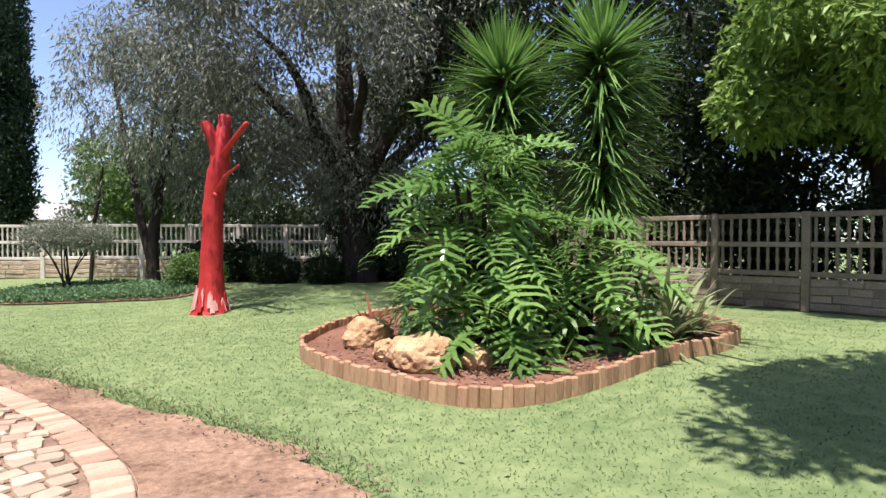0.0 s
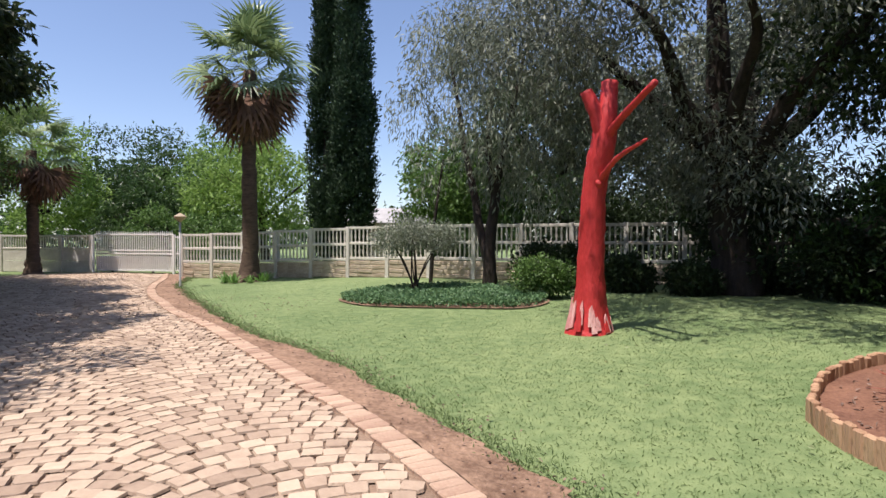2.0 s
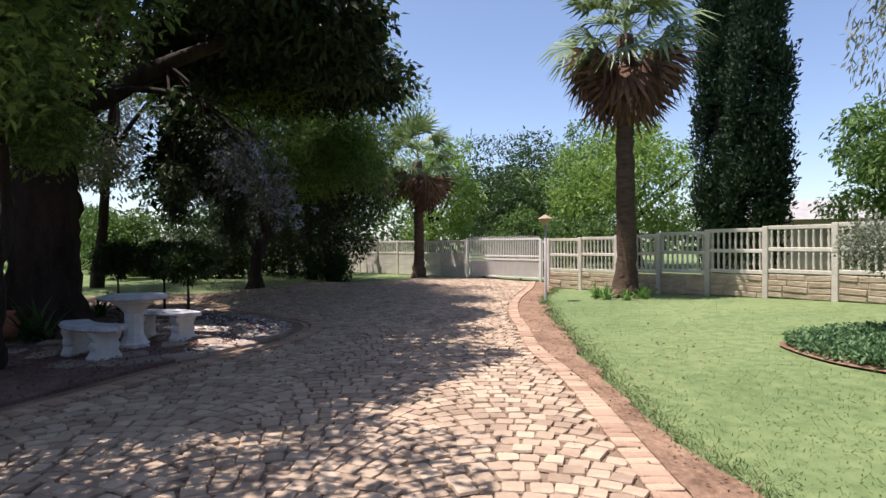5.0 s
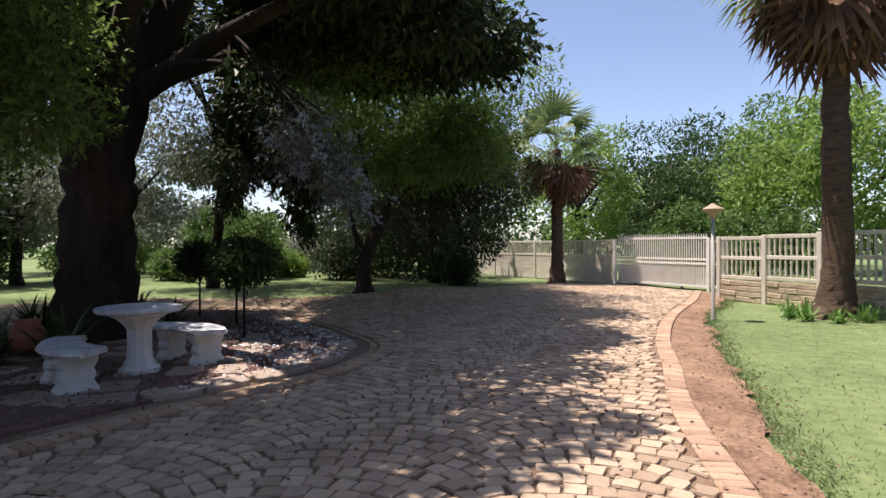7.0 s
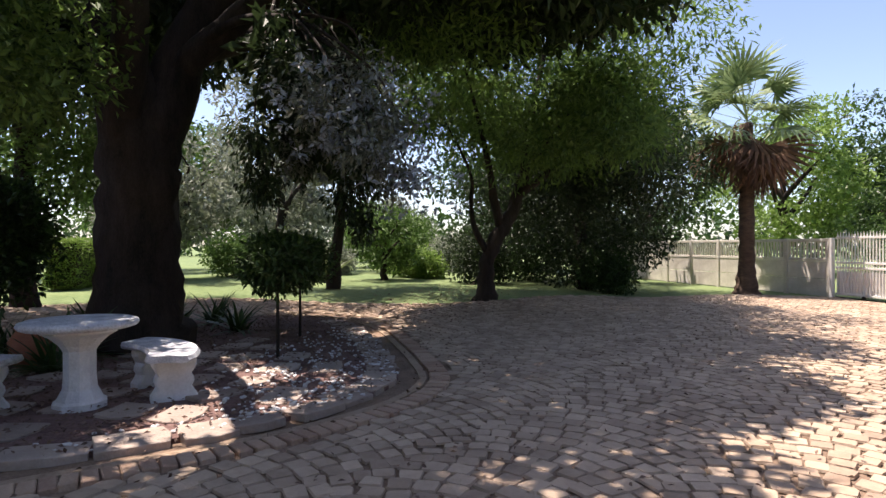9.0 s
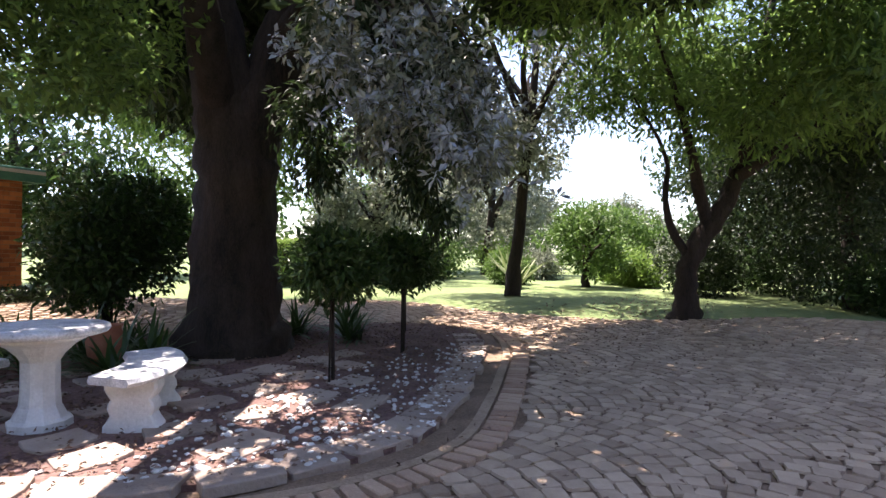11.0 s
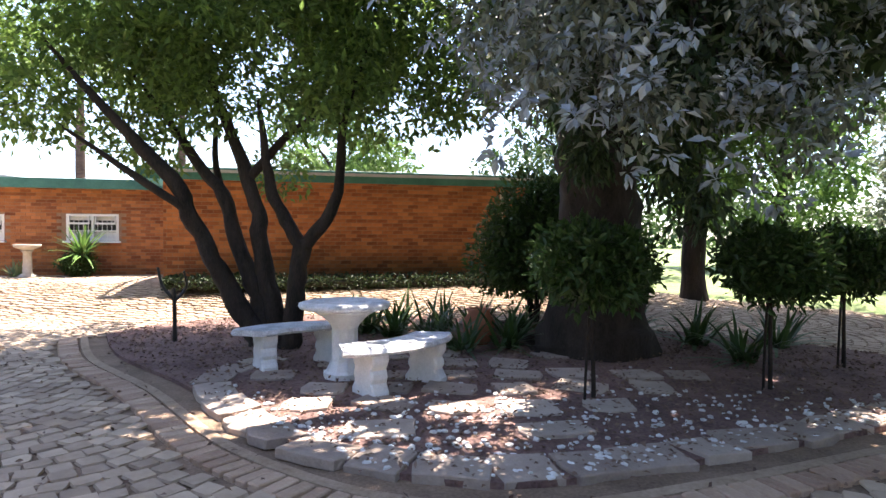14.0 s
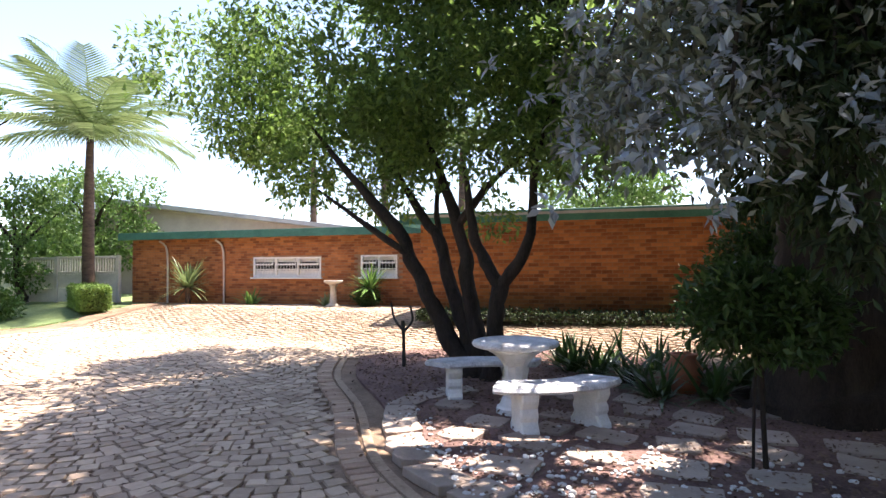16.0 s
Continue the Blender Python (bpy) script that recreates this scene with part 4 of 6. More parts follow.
big = tree("big_tree", (-17.95, 3.3), "massive dark-barked spreading tree in the table island",
     [[(0, 0, -0.1, 0.86), (0, 0, 0.3, 0.66), (0, 0.0, 1.0, 0.55), (0, 0, 1.9, 0.52), (0.04, -0.02, 2.6, 0.5), (0.14, -0.1, 3.3, 0.38), (0.28, -0.21, 4.65, 0.33), (0.6, -0.5, 6.5, 0.24), (0.9, -0.8, 9.0, 0.08)],
      [(0, 0, 1.9, 0.4), (-0.1, 0.1, 2.6, 0.42), (-0.28, 0.27, 3.5, 0.36), (-0.56, 0.52, 4.65, 0.31), (-1.2, 1.1, 6.4, 0.22), (-2.0, 1.8, 8.6, 0.08)],
      [(0.14, -0.1, 3.2, 0.26), (1.4, 0.9, 4.7, 0.17), (2.9, 1.6, 5.7, 0.1), (4.6, 2.0, 6.3, 0.03)],
      [(-0.4, 0.4, 4.0, 0.22), (-0.2, 2.0, 5.2, 0.15), (0.6, 4.2, 6.2, 0.07), (0.9, 5.6, 6.4, 0.03)],
      [(-0.5, 0.5, 4.3, 0.22), (-2.0, 1.6, 5.3, 0.15), (-3.8, 3.4, 6.2, 0.05)],
      [(0.3, -0.2, 4.5, 0.24), (0.2, -2.2, 5.8, 0.15), (-0.3, -4.0, 6.6, 0.05)],
      [(0.1, -0.1, 3.7, 0.2), (-1.0, -1.2, 4.8, 0.13), (-2.6, -2.6, 5.6, 0.05)]],
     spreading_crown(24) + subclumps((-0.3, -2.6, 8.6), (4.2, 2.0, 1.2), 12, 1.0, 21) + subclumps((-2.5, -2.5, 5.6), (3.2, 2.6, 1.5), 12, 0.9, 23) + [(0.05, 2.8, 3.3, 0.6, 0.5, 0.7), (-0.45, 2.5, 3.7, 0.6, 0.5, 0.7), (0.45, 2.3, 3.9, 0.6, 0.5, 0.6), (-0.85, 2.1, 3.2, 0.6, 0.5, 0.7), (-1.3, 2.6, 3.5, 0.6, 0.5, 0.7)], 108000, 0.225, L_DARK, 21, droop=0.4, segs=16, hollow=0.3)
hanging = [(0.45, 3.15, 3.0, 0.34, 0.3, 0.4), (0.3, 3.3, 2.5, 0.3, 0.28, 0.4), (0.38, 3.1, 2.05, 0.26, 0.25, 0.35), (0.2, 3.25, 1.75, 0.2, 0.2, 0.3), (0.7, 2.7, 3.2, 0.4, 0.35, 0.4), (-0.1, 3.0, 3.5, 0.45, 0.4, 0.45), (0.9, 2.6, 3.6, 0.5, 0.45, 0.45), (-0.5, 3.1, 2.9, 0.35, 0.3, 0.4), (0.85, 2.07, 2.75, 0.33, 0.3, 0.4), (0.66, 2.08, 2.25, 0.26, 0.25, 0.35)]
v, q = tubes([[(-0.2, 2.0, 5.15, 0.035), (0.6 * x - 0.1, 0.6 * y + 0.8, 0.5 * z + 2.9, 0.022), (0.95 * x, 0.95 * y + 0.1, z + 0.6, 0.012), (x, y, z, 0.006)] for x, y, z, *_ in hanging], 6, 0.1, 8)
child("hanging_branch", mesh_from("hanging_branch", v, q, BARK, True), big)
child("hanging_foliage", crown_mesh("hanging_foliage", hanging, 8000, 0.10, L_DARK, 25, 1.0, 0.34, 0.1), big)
silver = thing("silver_tree", (-17.3, 5.95, 0.08), "slender tree with hanging blue-grey silvery leaves", "tree")
SB = [(-16.3, 6.6, 2.75), (-16.5, 7.0, 2.3), (-16.8, 7.2, 2.7), (-17.1, 7.3, 2.1), (-16.6, 6.3, 2.9), (-17.3, 6.3, 2.7), (-17.9, 6.6, 2.35), (-18.5, 6.7, 2.1), (-18.1, 6.9, 2.9), (-17.0, 6.8, 3.3), (-17.8, 6.2, 3.4), (-18.8, 6.2, 2.7), (-19.2, 6.3, 3.2), (-18.0, 5.6, 2.4)]
limbs = [[(-1.05, -2.25, 3.95, 0.09), (-0.7, -1.4, 4.45, 0.07), (-0.1, -0.3, 4.3, 0.05), (0.3, 0.8, 3.4, 0.02)]]
for x, y, z in SB:
    limbs.append([(-0.1, -0.3, 4.3, 0.03), ((x + 17.3) * 0.4, (y - 5.95) * 0.4 - 0.1, 0.5 * z + 2.5, 0.022), ((x + 17.3) * 0.8, (y - 5.95) * 0.8, z + 0.65, 0.014), (x + 17.3, y - 5.95, z + 0.1, 0.006)])
v, q = tubes(limbs, 6, 0.1, 6)
child("limb", mesh_from("limb", v, q, BARK, True), silver)
rs = np.random.RandomState(33)
sprays = [(x + 17.3 + rs.normal() * 0.3, y - 5.95 + rs.normal() * 0.26, z + rs.normal() * 0.25, 0.06, 0.06, 0.05) for x, y, z in SB for _ in range(17)]
pos, d = cloud(sprays, 3300, 31, 0.0)
v, q = leaves(pos, d + rs.normal(size=d.shape) * 0.25 + (0, 0, -0.25), 0.085 * (0.6 + 0.7 * rs.rand(len(pos))), 0.5, seed=32)
child("crown", fast_mesh("crown", v, q, L_SILVER), silver)
# Inner leaves use a darker grey-green, so the crown's inner shade is in the colour.
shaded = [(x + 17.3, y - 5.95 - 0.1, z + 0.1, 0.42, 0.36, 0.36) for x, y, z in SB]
child("inner_foliage", crown_mesh("inner_foliage", shaded, 5200, 0.085, L_DUSK, 34, 0.6, 0.42, 0.1), silver, label="grey-green inner leaves with crown shade in their colour")

tree("garden_tree", (-24.2, 8.0), "dark crooked-trunked tree with feathery green leaves at the drive edge",
     [[(0, 0, -0.1, 0.34), (0, 0, 0.4, 0.22), (0.02, 0.0, 0.9, 0.185), (-0.05, 0.15, 1.4, 0.18), (-0.2, 0.45, 1.85, 0.18), (-0.3, 0.8, 2.5, 0.15), (-0.4, 1.0, 3.1, 0.14), (-0.3, 1.05, 4.2, 0.1), (-0.5, 1.6, 6.8, 0.03)], [(0, 0.05, 1.15, 0.09), (0.08, -0.2, 1.6, 0.075), (0.1, -0.32, 2.2, 0.06), (0.0, -0.25, 3.0, 0.04), (0.3, -0.9, 4.2, 0.015)],
      [(-0.15, 0.4, 1.8, 0.12), (0.0, 0.2, 2.7, 0.1), (0.4, 0.0, 3.8, 0.06), (1.2, -0.4, 5.2, 0.02)], [(-0.32, 0.85, 2.6, 0.11), (-0.5, 1.7, 3.3, 0.08), (-0.6, 3.0, 4.0, 0.04), (-0.6, 4.2, 4.6, 0.02)], [(-0.4, 1.0, 3.2, 0.1), (0.6, 1.8, 4.2, 0.06), (1.8, 2.6, 5.2, 0.02)]],
     subclumps((0.6, 0.8, 5.9), (4.9, 3.9, 2.3), 62, 1.15, 41) + subclumps((0.4, 2.0, 3.9), (3.2, 1.7, 1.0), 20, 0.75, 42), 58000, 0.18, L_CANOPY, 41, droop=0.3, width=0.3, hollow=0.3)
tree("garden_tree", (-28.6, 11.0), "dense dark evergreen tree over the drive edge", grow(7.0, 0.2, 2.6, 43), subclumps((0, 0, 3.4), (3.0, 3.0, 3.0), 50, 0.95, 43), 34000, 0.14, L_DARK, 43, droop=0.3)
tree("garden_tree", (-26.4, 3.6), "slim dark-trunked tree on the back lawn", grow(8.5, 0.17, 2.6, 44, 6), subclumps((0, 0, 6.0), (2.7, 2.7, 2.8), 34, 0.8, 44), 16000, 0.15, L_GREY, 44, droop=0.4)
tree("garden_tree", (-21.6, -1.6), "tall leafy tree beside the brick house", grow(9.0, 0.22, 3.2, 45, 5), subclumps((0.3, 0, 6.0), (3.4, 3.2, 3.2), 40, 1.0, 45), 24000, 0.15, L_MID, 45, droop=0.3)

tree("multi_stem_tree", (-13.8, 3.0), "multi-stemmed leafy tree leaning over the white table",
     [[(0, 0, -0.05, 0.2), (0.2, 0.05, 0.4, 0.14), (0.42, 0.1, 0.85, 0.12), (0.69, 0.15, 1.3, 0.115), (0.95, 0.2, 1.75, 0.1), (1.07, 0.25, 2.14, 0.095), (1.8, 0.4, 2.95, 0.06), (2.5, 0.5, 3.8, 0.02)], [(0, -0.05, 0.0, 0.15), (0.2, -0.1, 0.7, 0.12), (0.46, -0.15, 1.38, 0.1), (0.6, -0.2, 1.9, 0.09), (0.92, -0.25, 2.37, 0.08), (1.3, -0.3, 2.9, 0.055), (2.0, -0.6, 3.7, 0.02)],
      [(-0.05, 0, 0.0, 0.16), (0.1, -0.05, 0.7, 0.125), (0.2, -0.1, 1.45, 0.11), (0.22, -0.1, 1.9, 0.1), (0.34, -0.1, 2.4, 0.085), (0.62, -0.1, 3.1, 0.06), (0.9, -0.1, 3.9, 0.02)], [(0.95, 0.2, 1.8, 0.06), (1.5, 0.4, 2.2, 0.045), (2.3, 0.6, 2.8, 0.015)], [(0.3, -0.1, 2.2, 0.06), (-0.3, -0.1, 2.9, 0.045), (-1.4, 0.0, 3.5, 0.015)], [(0.6, -0.2, 1.8, 0.06), (0.85, -0.5, 2.4, 0.05), (1.0, -0.9, 3.3, 0.02)],
      [(-0.33, 0.2, -0.05, 0.15), (-0.38, 0.2, 0.38, 0.115), (-0.44, 0.2, 1.0, 0.11), (-0.5, 0.2, 1.45, 0.11)], [(-0.49, 0.2, 1.36, 0.09), (-0.26, 0.2, 1.66, 0.085), (-0.1, 0.18, 1.95, 0.075), (-0.05, 0.15, 2.4, 0.06), (0.1, 0.1, 3.2, 0.025)], [(-0.49, 0.2, 1.36, 0.09), (-0.76, 0.22, 1.58, 0.085), (-0.92, 0.22, 2.0, 0.07), (-0.96, 0.2, 3.0, 0.05), (-1.3, 0.2, 3.9, 0.02)]],
     subclumps((1.9, -0.7, 4.9), (3.7, 2.7, 1.6), 54, 0.68, 46) + subclumps((0.2, -0.6, 3.9), (2.0, 1.8, 0.8), 14, 0.6, 146) + [(2.6, 0.6, 3.0, 0.6, 0.6, 0.5), (1.6, -0.2, 2.7, 0.6, 0.6, 0.45), (0.1, -1.0, 2.4, 0.5, 0.5, 0.35), (3.0, -0.2, 3.3, 0.7, 0.7, 0.5), (-0.6, -0.1, 3.4, 0.55, 0.5, 0.4), (-1.2, 0.0, 3.65, 0.6, 0.5, 0.4), (-1.2, 0.0, 3.0, 0.4, 0.4, 0.35), (-2.0, 0.2, 3.65, 0.55, 0.5, 0.4), (-2.2, 0.3, 3.05, 0.4, 0.4, 0.35), (-1.5, -0.3, 4.5, 0.9, 0.8, 0.6), (-2.6, -0.6, 3.5, 0.7, 0.6, 0.5), (-3.2, -0.9, 4.0, 0.8, 0.7, 0.5), (0.9, 0.2, 3.1, 0.5, 0.5, 0.4), (2.2, -0.8, 2.9, 0.5, 0.5, 0.4), (3.6, 0.3, 3.7, 0.7, 0.7, 0.5), (-1.7, 0.5, 3.0, 0.6, 0.6, 0.45), (-1.0, 0.5, 3.3, 0.6, 0.6, 0.45), (-2.4, 0.6, 3.3, 0.6, 0.6, 0.45), (-1.6, 0.6, 4.2, 0.8, 0.7, 0.6), (-0.6, 0.9, 3.0, 0.5, 0.5, 0.4), (-2.8, 0.4, 4.2, 0.8, 0.7, 0.6)], 60000, 0.115, L_CANOPY, 46, droop=0.2)

tree("weeping_tree", (-8.0, 15.9), "grey-green weeping tree with several dark stems by the fence",
     [[(0, 0, -0.05, 0.2), (0, 0, 0.8, 0.15), (0.1, 0, 2.2, 0.13), (0.5, 0.1, 4.0, 0.09), (0.9, 0.2, 6.2, 0.03)], [(0, 0, 0.4, 0.12), (-0.5, 0.1, 2.2, 0.1), (-0.9, 0.2, 4.2, 0.07), (-1.3, 0.3, 6.2, 0.03)], [(0.1, 0, 2.4, 0.08), (-0.2, 0.3, 4.0, 0.06), (0.0, 0.6, 6.0, 0.02)], [(-1.9, 0.3, -0.05, 0.06), (-1.8, 0.3, 1.6, 0.05), (-1.5, 0.3, 3.4, 0.03)]],
     subclumps((0.2, 0.3, 5.4), (2.7, 2.0, 2.6), 44, 0.75, 47, 1.2) + [(-1.8, 0, 3.0, 0.5, 0.5, 0.9), (1.4, -0.3, 2.6, 0.7, 0.6, 1.0), (2.0, 0.2, 3.4, 0.8, 0.7, 1.2), (0.8, 0.6, 2.8, 0.7, 0.6, 0.9)], 23000, 0.17, L_GREY, 47, droop=1.4, width=0.22)
tree("large_tree", (-2.3, 16.4), "large dark spreading tree in front of the fence",
     grow(9.5, 0.42, 4.2, 48, 7, start=0.26), subclumps((0, -0.8, 6.0), (4.3, 3.4, 3.5), 64, 1.15, 48) + subclumps((-0.3, -5.4, 6.7), (3.6, 2.4, 1.4), 26, 0.95, 149) + subclumps((-1.2, -0.4, 3.2), (2.6, 1.8, 1.2), 18, 0.7, 148), 56000, 0.16, L_DUSK, 48, droop=0.8, width=0.3)
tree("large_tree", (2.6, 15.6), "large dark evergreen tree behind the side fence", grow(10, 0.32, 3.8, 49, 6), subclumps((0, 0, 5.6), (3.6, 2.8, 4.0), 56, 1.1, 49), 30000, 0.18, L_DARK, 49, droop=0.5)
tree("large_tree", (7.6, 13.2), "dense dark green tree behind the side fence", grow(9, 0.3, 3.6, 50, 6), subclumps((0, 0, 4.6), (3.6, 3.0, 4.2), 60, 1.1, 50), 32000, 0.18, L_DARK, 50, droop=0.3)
tree("leafy_tree", (7.9, 10.4), "bright yellow-green leafy tree over the side fence", grow(6.0, 0.16, 2.2, 51, 5), subclumps((-0.5, -0.7, 4.1), (2.6, 1.9, 1.2), 30, 0.62, 51), 26000, 0.19, L_BRIGHT, 51, droop=0.4, width=0.4)
tree("leafy_tree", (11.5, 8.0), "bright green leafy tree over the side fence", grow(7.0, 0.2, 2.6, 52, 5), subclumps((0, 0, 4.2), (2.8, 2.8, 3.0), 40, 0.9, 52), 22000, 0.17, L_MID, 52, droop=0.4)
tree("leafy_tree", (5.4, 2.4), "leafy shade tree on the lawn", grow(7.5, 0.2, 3.0, 53, 6), subclumps((-2.0, 0.45, 6.2), (2.7, 1.1, 1.2), 24, 0.65, 53), 17000, 0.16, L_MID, 53, droop=0.3)


def cypress(loc, height, radius, seed):
    c = thing("cypress", (*loc, gh(*loc)), "tall narrow dark green cypress behind the fence", "tree", "two cypresses")
    v, q = tubes([[(0, 0, -0.1, 0.25), (0, 0, height * 0.5, 0.15), (0, 0, height, 0.03)]], 8, 0.1, seed)
    child("trunk", mesh_from("trunk", v, q, BARK, True), c)
    rs = np.random.RandomState(seed)
    cl = []
    for i in range(150):
        t = rs.rand()
        r = radius * min(1, 0.62 + 2.2 * t) * (1 - max(0, t - 0.45) * 1.25)
        a = rs.rand() * 6.28
        cl.append((r * 0.62 * math.cos(a), r * 0.62 * math.sin(a), 0.6 + t * (height - 0.8), 0.42 * radius, 0.42 * radius, 0.9))
    child("crown", crown_mesh("crown", cl, 34000, 0.19, L_CYPRESS, seed, droop=-1.0, width=0.4, hollow=0.3), c)


cypress((-19.85, 24.2), 13.5, 1.0, 61)
cypress((-18.2, 24.1), 14.0, 1.15, 62)

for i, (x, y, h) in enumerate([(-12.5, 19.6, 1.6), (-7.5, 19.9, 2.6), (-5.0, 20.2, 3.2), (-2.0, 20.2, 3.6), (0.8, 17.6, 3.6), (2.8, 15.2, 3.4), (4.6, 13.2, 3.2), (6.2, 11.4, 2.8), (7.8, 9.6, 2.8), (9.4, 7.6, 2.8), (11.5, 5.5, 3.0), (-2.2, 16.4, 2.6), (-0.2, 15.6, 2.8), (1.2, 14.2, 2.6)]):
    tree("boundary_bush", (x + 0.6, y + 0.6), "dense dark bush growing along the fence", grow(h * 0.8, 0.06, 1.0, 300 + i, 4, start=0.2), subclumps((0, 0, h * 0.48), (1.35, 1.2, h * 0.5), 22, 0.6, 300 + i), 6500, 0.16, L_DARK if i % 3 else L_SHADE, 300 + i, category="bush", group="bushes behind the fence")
woods = []
rs = np.random.RandomState(77)
for i in range(150):
    g = 6.283 * i / 150
    r = 66 + 16 * rs.rand()
    woods.append((-14 + r * math.cos(g), 6 + r * math.sin(g), 1.8 + 1.6 * rs.rand(), 3.6, 3.6, 2.2 + 1.6 * rs.rand()))
tagged(new("far_woods", crown_mesh("far_woods", woods, 34000, 0.85, L_SHADE, 78, 0.2, 0.6, 0.6)), "far dark green woods round the garden", "woods", kind="stuff")
BACK = [(-40.5, 30.2, 7.2, 4.6, L_SHADE, "dark leafy"), (-27.6, 28.2, 7.4, 3.6, L_BRIGHT, "yellow-green leafy"), (-15.6, 27.2, 5.6, 1.9, L_BRIGHT, "pale green weeping"), (-13.6, 28.4, 5.4, 2.2, L_BRIGHT, "pale green weeping"), (-33.5, 24.0, 4.4, 2.4, L_SHADE, "dark leafy"), (-40.5, 22.5, 8.0, 3.6, L_BRIGHT, "bright green leafy"), (-44.0, 31.0, 9.6, 4.6, L_SHADE, "dark leafy"), (-35.0, 30.5, 8.4, 3.6, L_MID, "green leafy"), (-27.0, 21.0, 2.8, 1.8, L_MID, "green bushy"), (-23.5, 20.6, 2.4, 1.4, L_MID, "green bushy"),
        (-38.0, 15.0, 7.0, 3.2, L_SHADE, "dark leafy"), (-42.0, 9.0, 8.5, 4.2, L_SHADE, "dark leafy"), (-34.0, 11.5, 5.5, 2.4, L_DARK, "dark leafy"), (-44.0, 2.0, 3.4, 2.6, L_MID, "green leafy"), (-46.0, -5.0, 5.2, 3.4, L_GREY, "grey-green leafy"), (-38.0, -9.0, 7.5, 4.0, L_MID, "green leafy"), (-30.0, -12.0, 8.0, 4.0, L_MID, "green leafy"), (-55.0, -1.0, 4.4, 3.2, L_GREY, "grey-green leafy"),
        (-13.0, 26.0, 6.0, 3.0, L_MID, "green leafy"), (-8.0, 24.0, 8.0, 3.6, L_SHADE, "dark leafy"), (-3.0, 24.5, 9.5, 4.0, L_GREY, "grey-green leafy"), (14.0, 14.0, 9.0, 4.0, L_SHADE, "dark leafy"), (9.0, -6.0, 6.0, 2.6, L_MID, "green leafy"), (6.2, -1.6, 4.2, 2.0, L_MID, "green leafy"), (-22.0, -12.0, 7.0, 3.4, L_SHADE, "dark leafy"), (-12.0, -14.0, 6.5, 3.0, L_MID, "green leafy"), (-31.0, 4.2, 2.6, 1.3, L_MID, "green leafy"), (-29.5, -3.0, 6.0, 2.4, L_GREY, "grey-green leafy"), (-37.3, -2.4, 7.2, 3.2, L_GREY, "grey-green leafy")]
for i, (x, y, h, r, mt, word) in enumerate(BACK):
    tree("background_tree", (x, y), word + " tree beyond the garden", grow(h * 0.85, 0.05 * r + 0.05, r * 0.8, 70 + i, 5), subclumps((0, 0, h * 0.6), (r, r, h * 0.42), 34, r * 0.3, 70 + i), 10500 if r > 2 else 5000, 0.045 * r + 0.1, mt, 70 + i, droop=0.9 if "weeping" in word else 0.3)


# ---- beyond the fence ----
nh = thing("neighbour_house", (-21.1, 31.6, gh(-21.1, 31.6)), "small pale plastered house half hidden behind the fence and trees", "house", rz=32)
bm = bmesh.new()
bm_box(bm, 0, 0, 1.1, 6.0, 4.5, 2.2)
part("wall", bm, PLASTER, nh)
bm = bmesh.new()
q = [bm.verts.new(p) for p in ((-3.4, -2.7, 2.15), (3.4, -2.7, 2.15), (3.4, 2.7, 2.15), (-3.4, 2.7, 2.15), (-3.4, 0, 3.1), (3.4, 0, 3.1))]
for k in ((0, 1, 5, 4), (2, 3, 4, 5), (1, 2, 5), (3, 0, 4), (3, 2, 1, 0)):
    bm.faces.new([q[i] for i in k])
part("roof", bm, ROOFING, nh)

# ---- shrubs, bedding ----
def shrub(name, loc, clumps, n, size, mat, label, seed, stems=5, category="shrub", group="", lift=0.0, width=0.5):
    s = thing(name, (*loc, gh(*loc) + lift), label, category, group)
    rs = np.random.RandomState(seed)
    zc = np.mean([c[2] for c in clumps])
    paths = []
    for i in range(stems):
        c = clumps[rs.randint(len(clumps))]
        paths.append([(0.08 * rs.normal(), 0.08 * rs.normal(), -0.03, 0.022), (c[0] * 0.5 + 0.05 * rs.normal(), c[1] * 0.5, zc * 0.55, 0.016), (c[0], c[1], c[2], 0.008)])
    v, q = tubes(paths, 6, 0.1, seed)
    child("stem", mesh_from("stem", v, q, BARK, True), s)
    child("foliage", crown_mesh("foliage", clumps, n, size, mat, seed, 0.0, width, 0.4), s)
    return s


shrub("clipped_shrub", (-9.1, 13.95), [(0.75 * math.cos(a), 0.5 * math.sin(a), 1.32 + 0.1 * math.sin(3 * a), 0.42, 0.42, 0.34) for a in np.linspace(0, 6, 7)] + [(0, 0, 1.5, 0.5, 0.5, 0.3)], 9000, 0.06, L_GREY, "umbrella-shaped grey-green shrub on bare stems", 91, 9)
shrub("round_shrub", (-6.0, 13.6), [(0, 0, 0.45, 0.5, 0.45, 0.42), (0.35, 0.2, 0.4, 0.4, 0.4, 0.36)], 4500, 0.075, L_MID, "round yellow-green shrub by the ground cover", 92)
for i, (x, y, r) in enumerate([(-4.6, 15.6, 0.5), (-3.2, 15.4, 0.45), (-5.8, 16.2, 0.7), (-0.5, 15.6, 0.8), (1.6, 13.4, 0.7), (-7.0, 17.0, 0.7)]):
    shrub("dark_shrub", (x, y), [(0, 0, r * 0.8, r, r * 0.8, r * 0.8), (r * 0.6, 0.2, r * 0.6, r * 0.7, r * 0.7, r * 0.6)], 4500, 0.11, L_DARK, "low dark shrub in the shade of trees", 93 + i, group="dark shrubs by the fence")
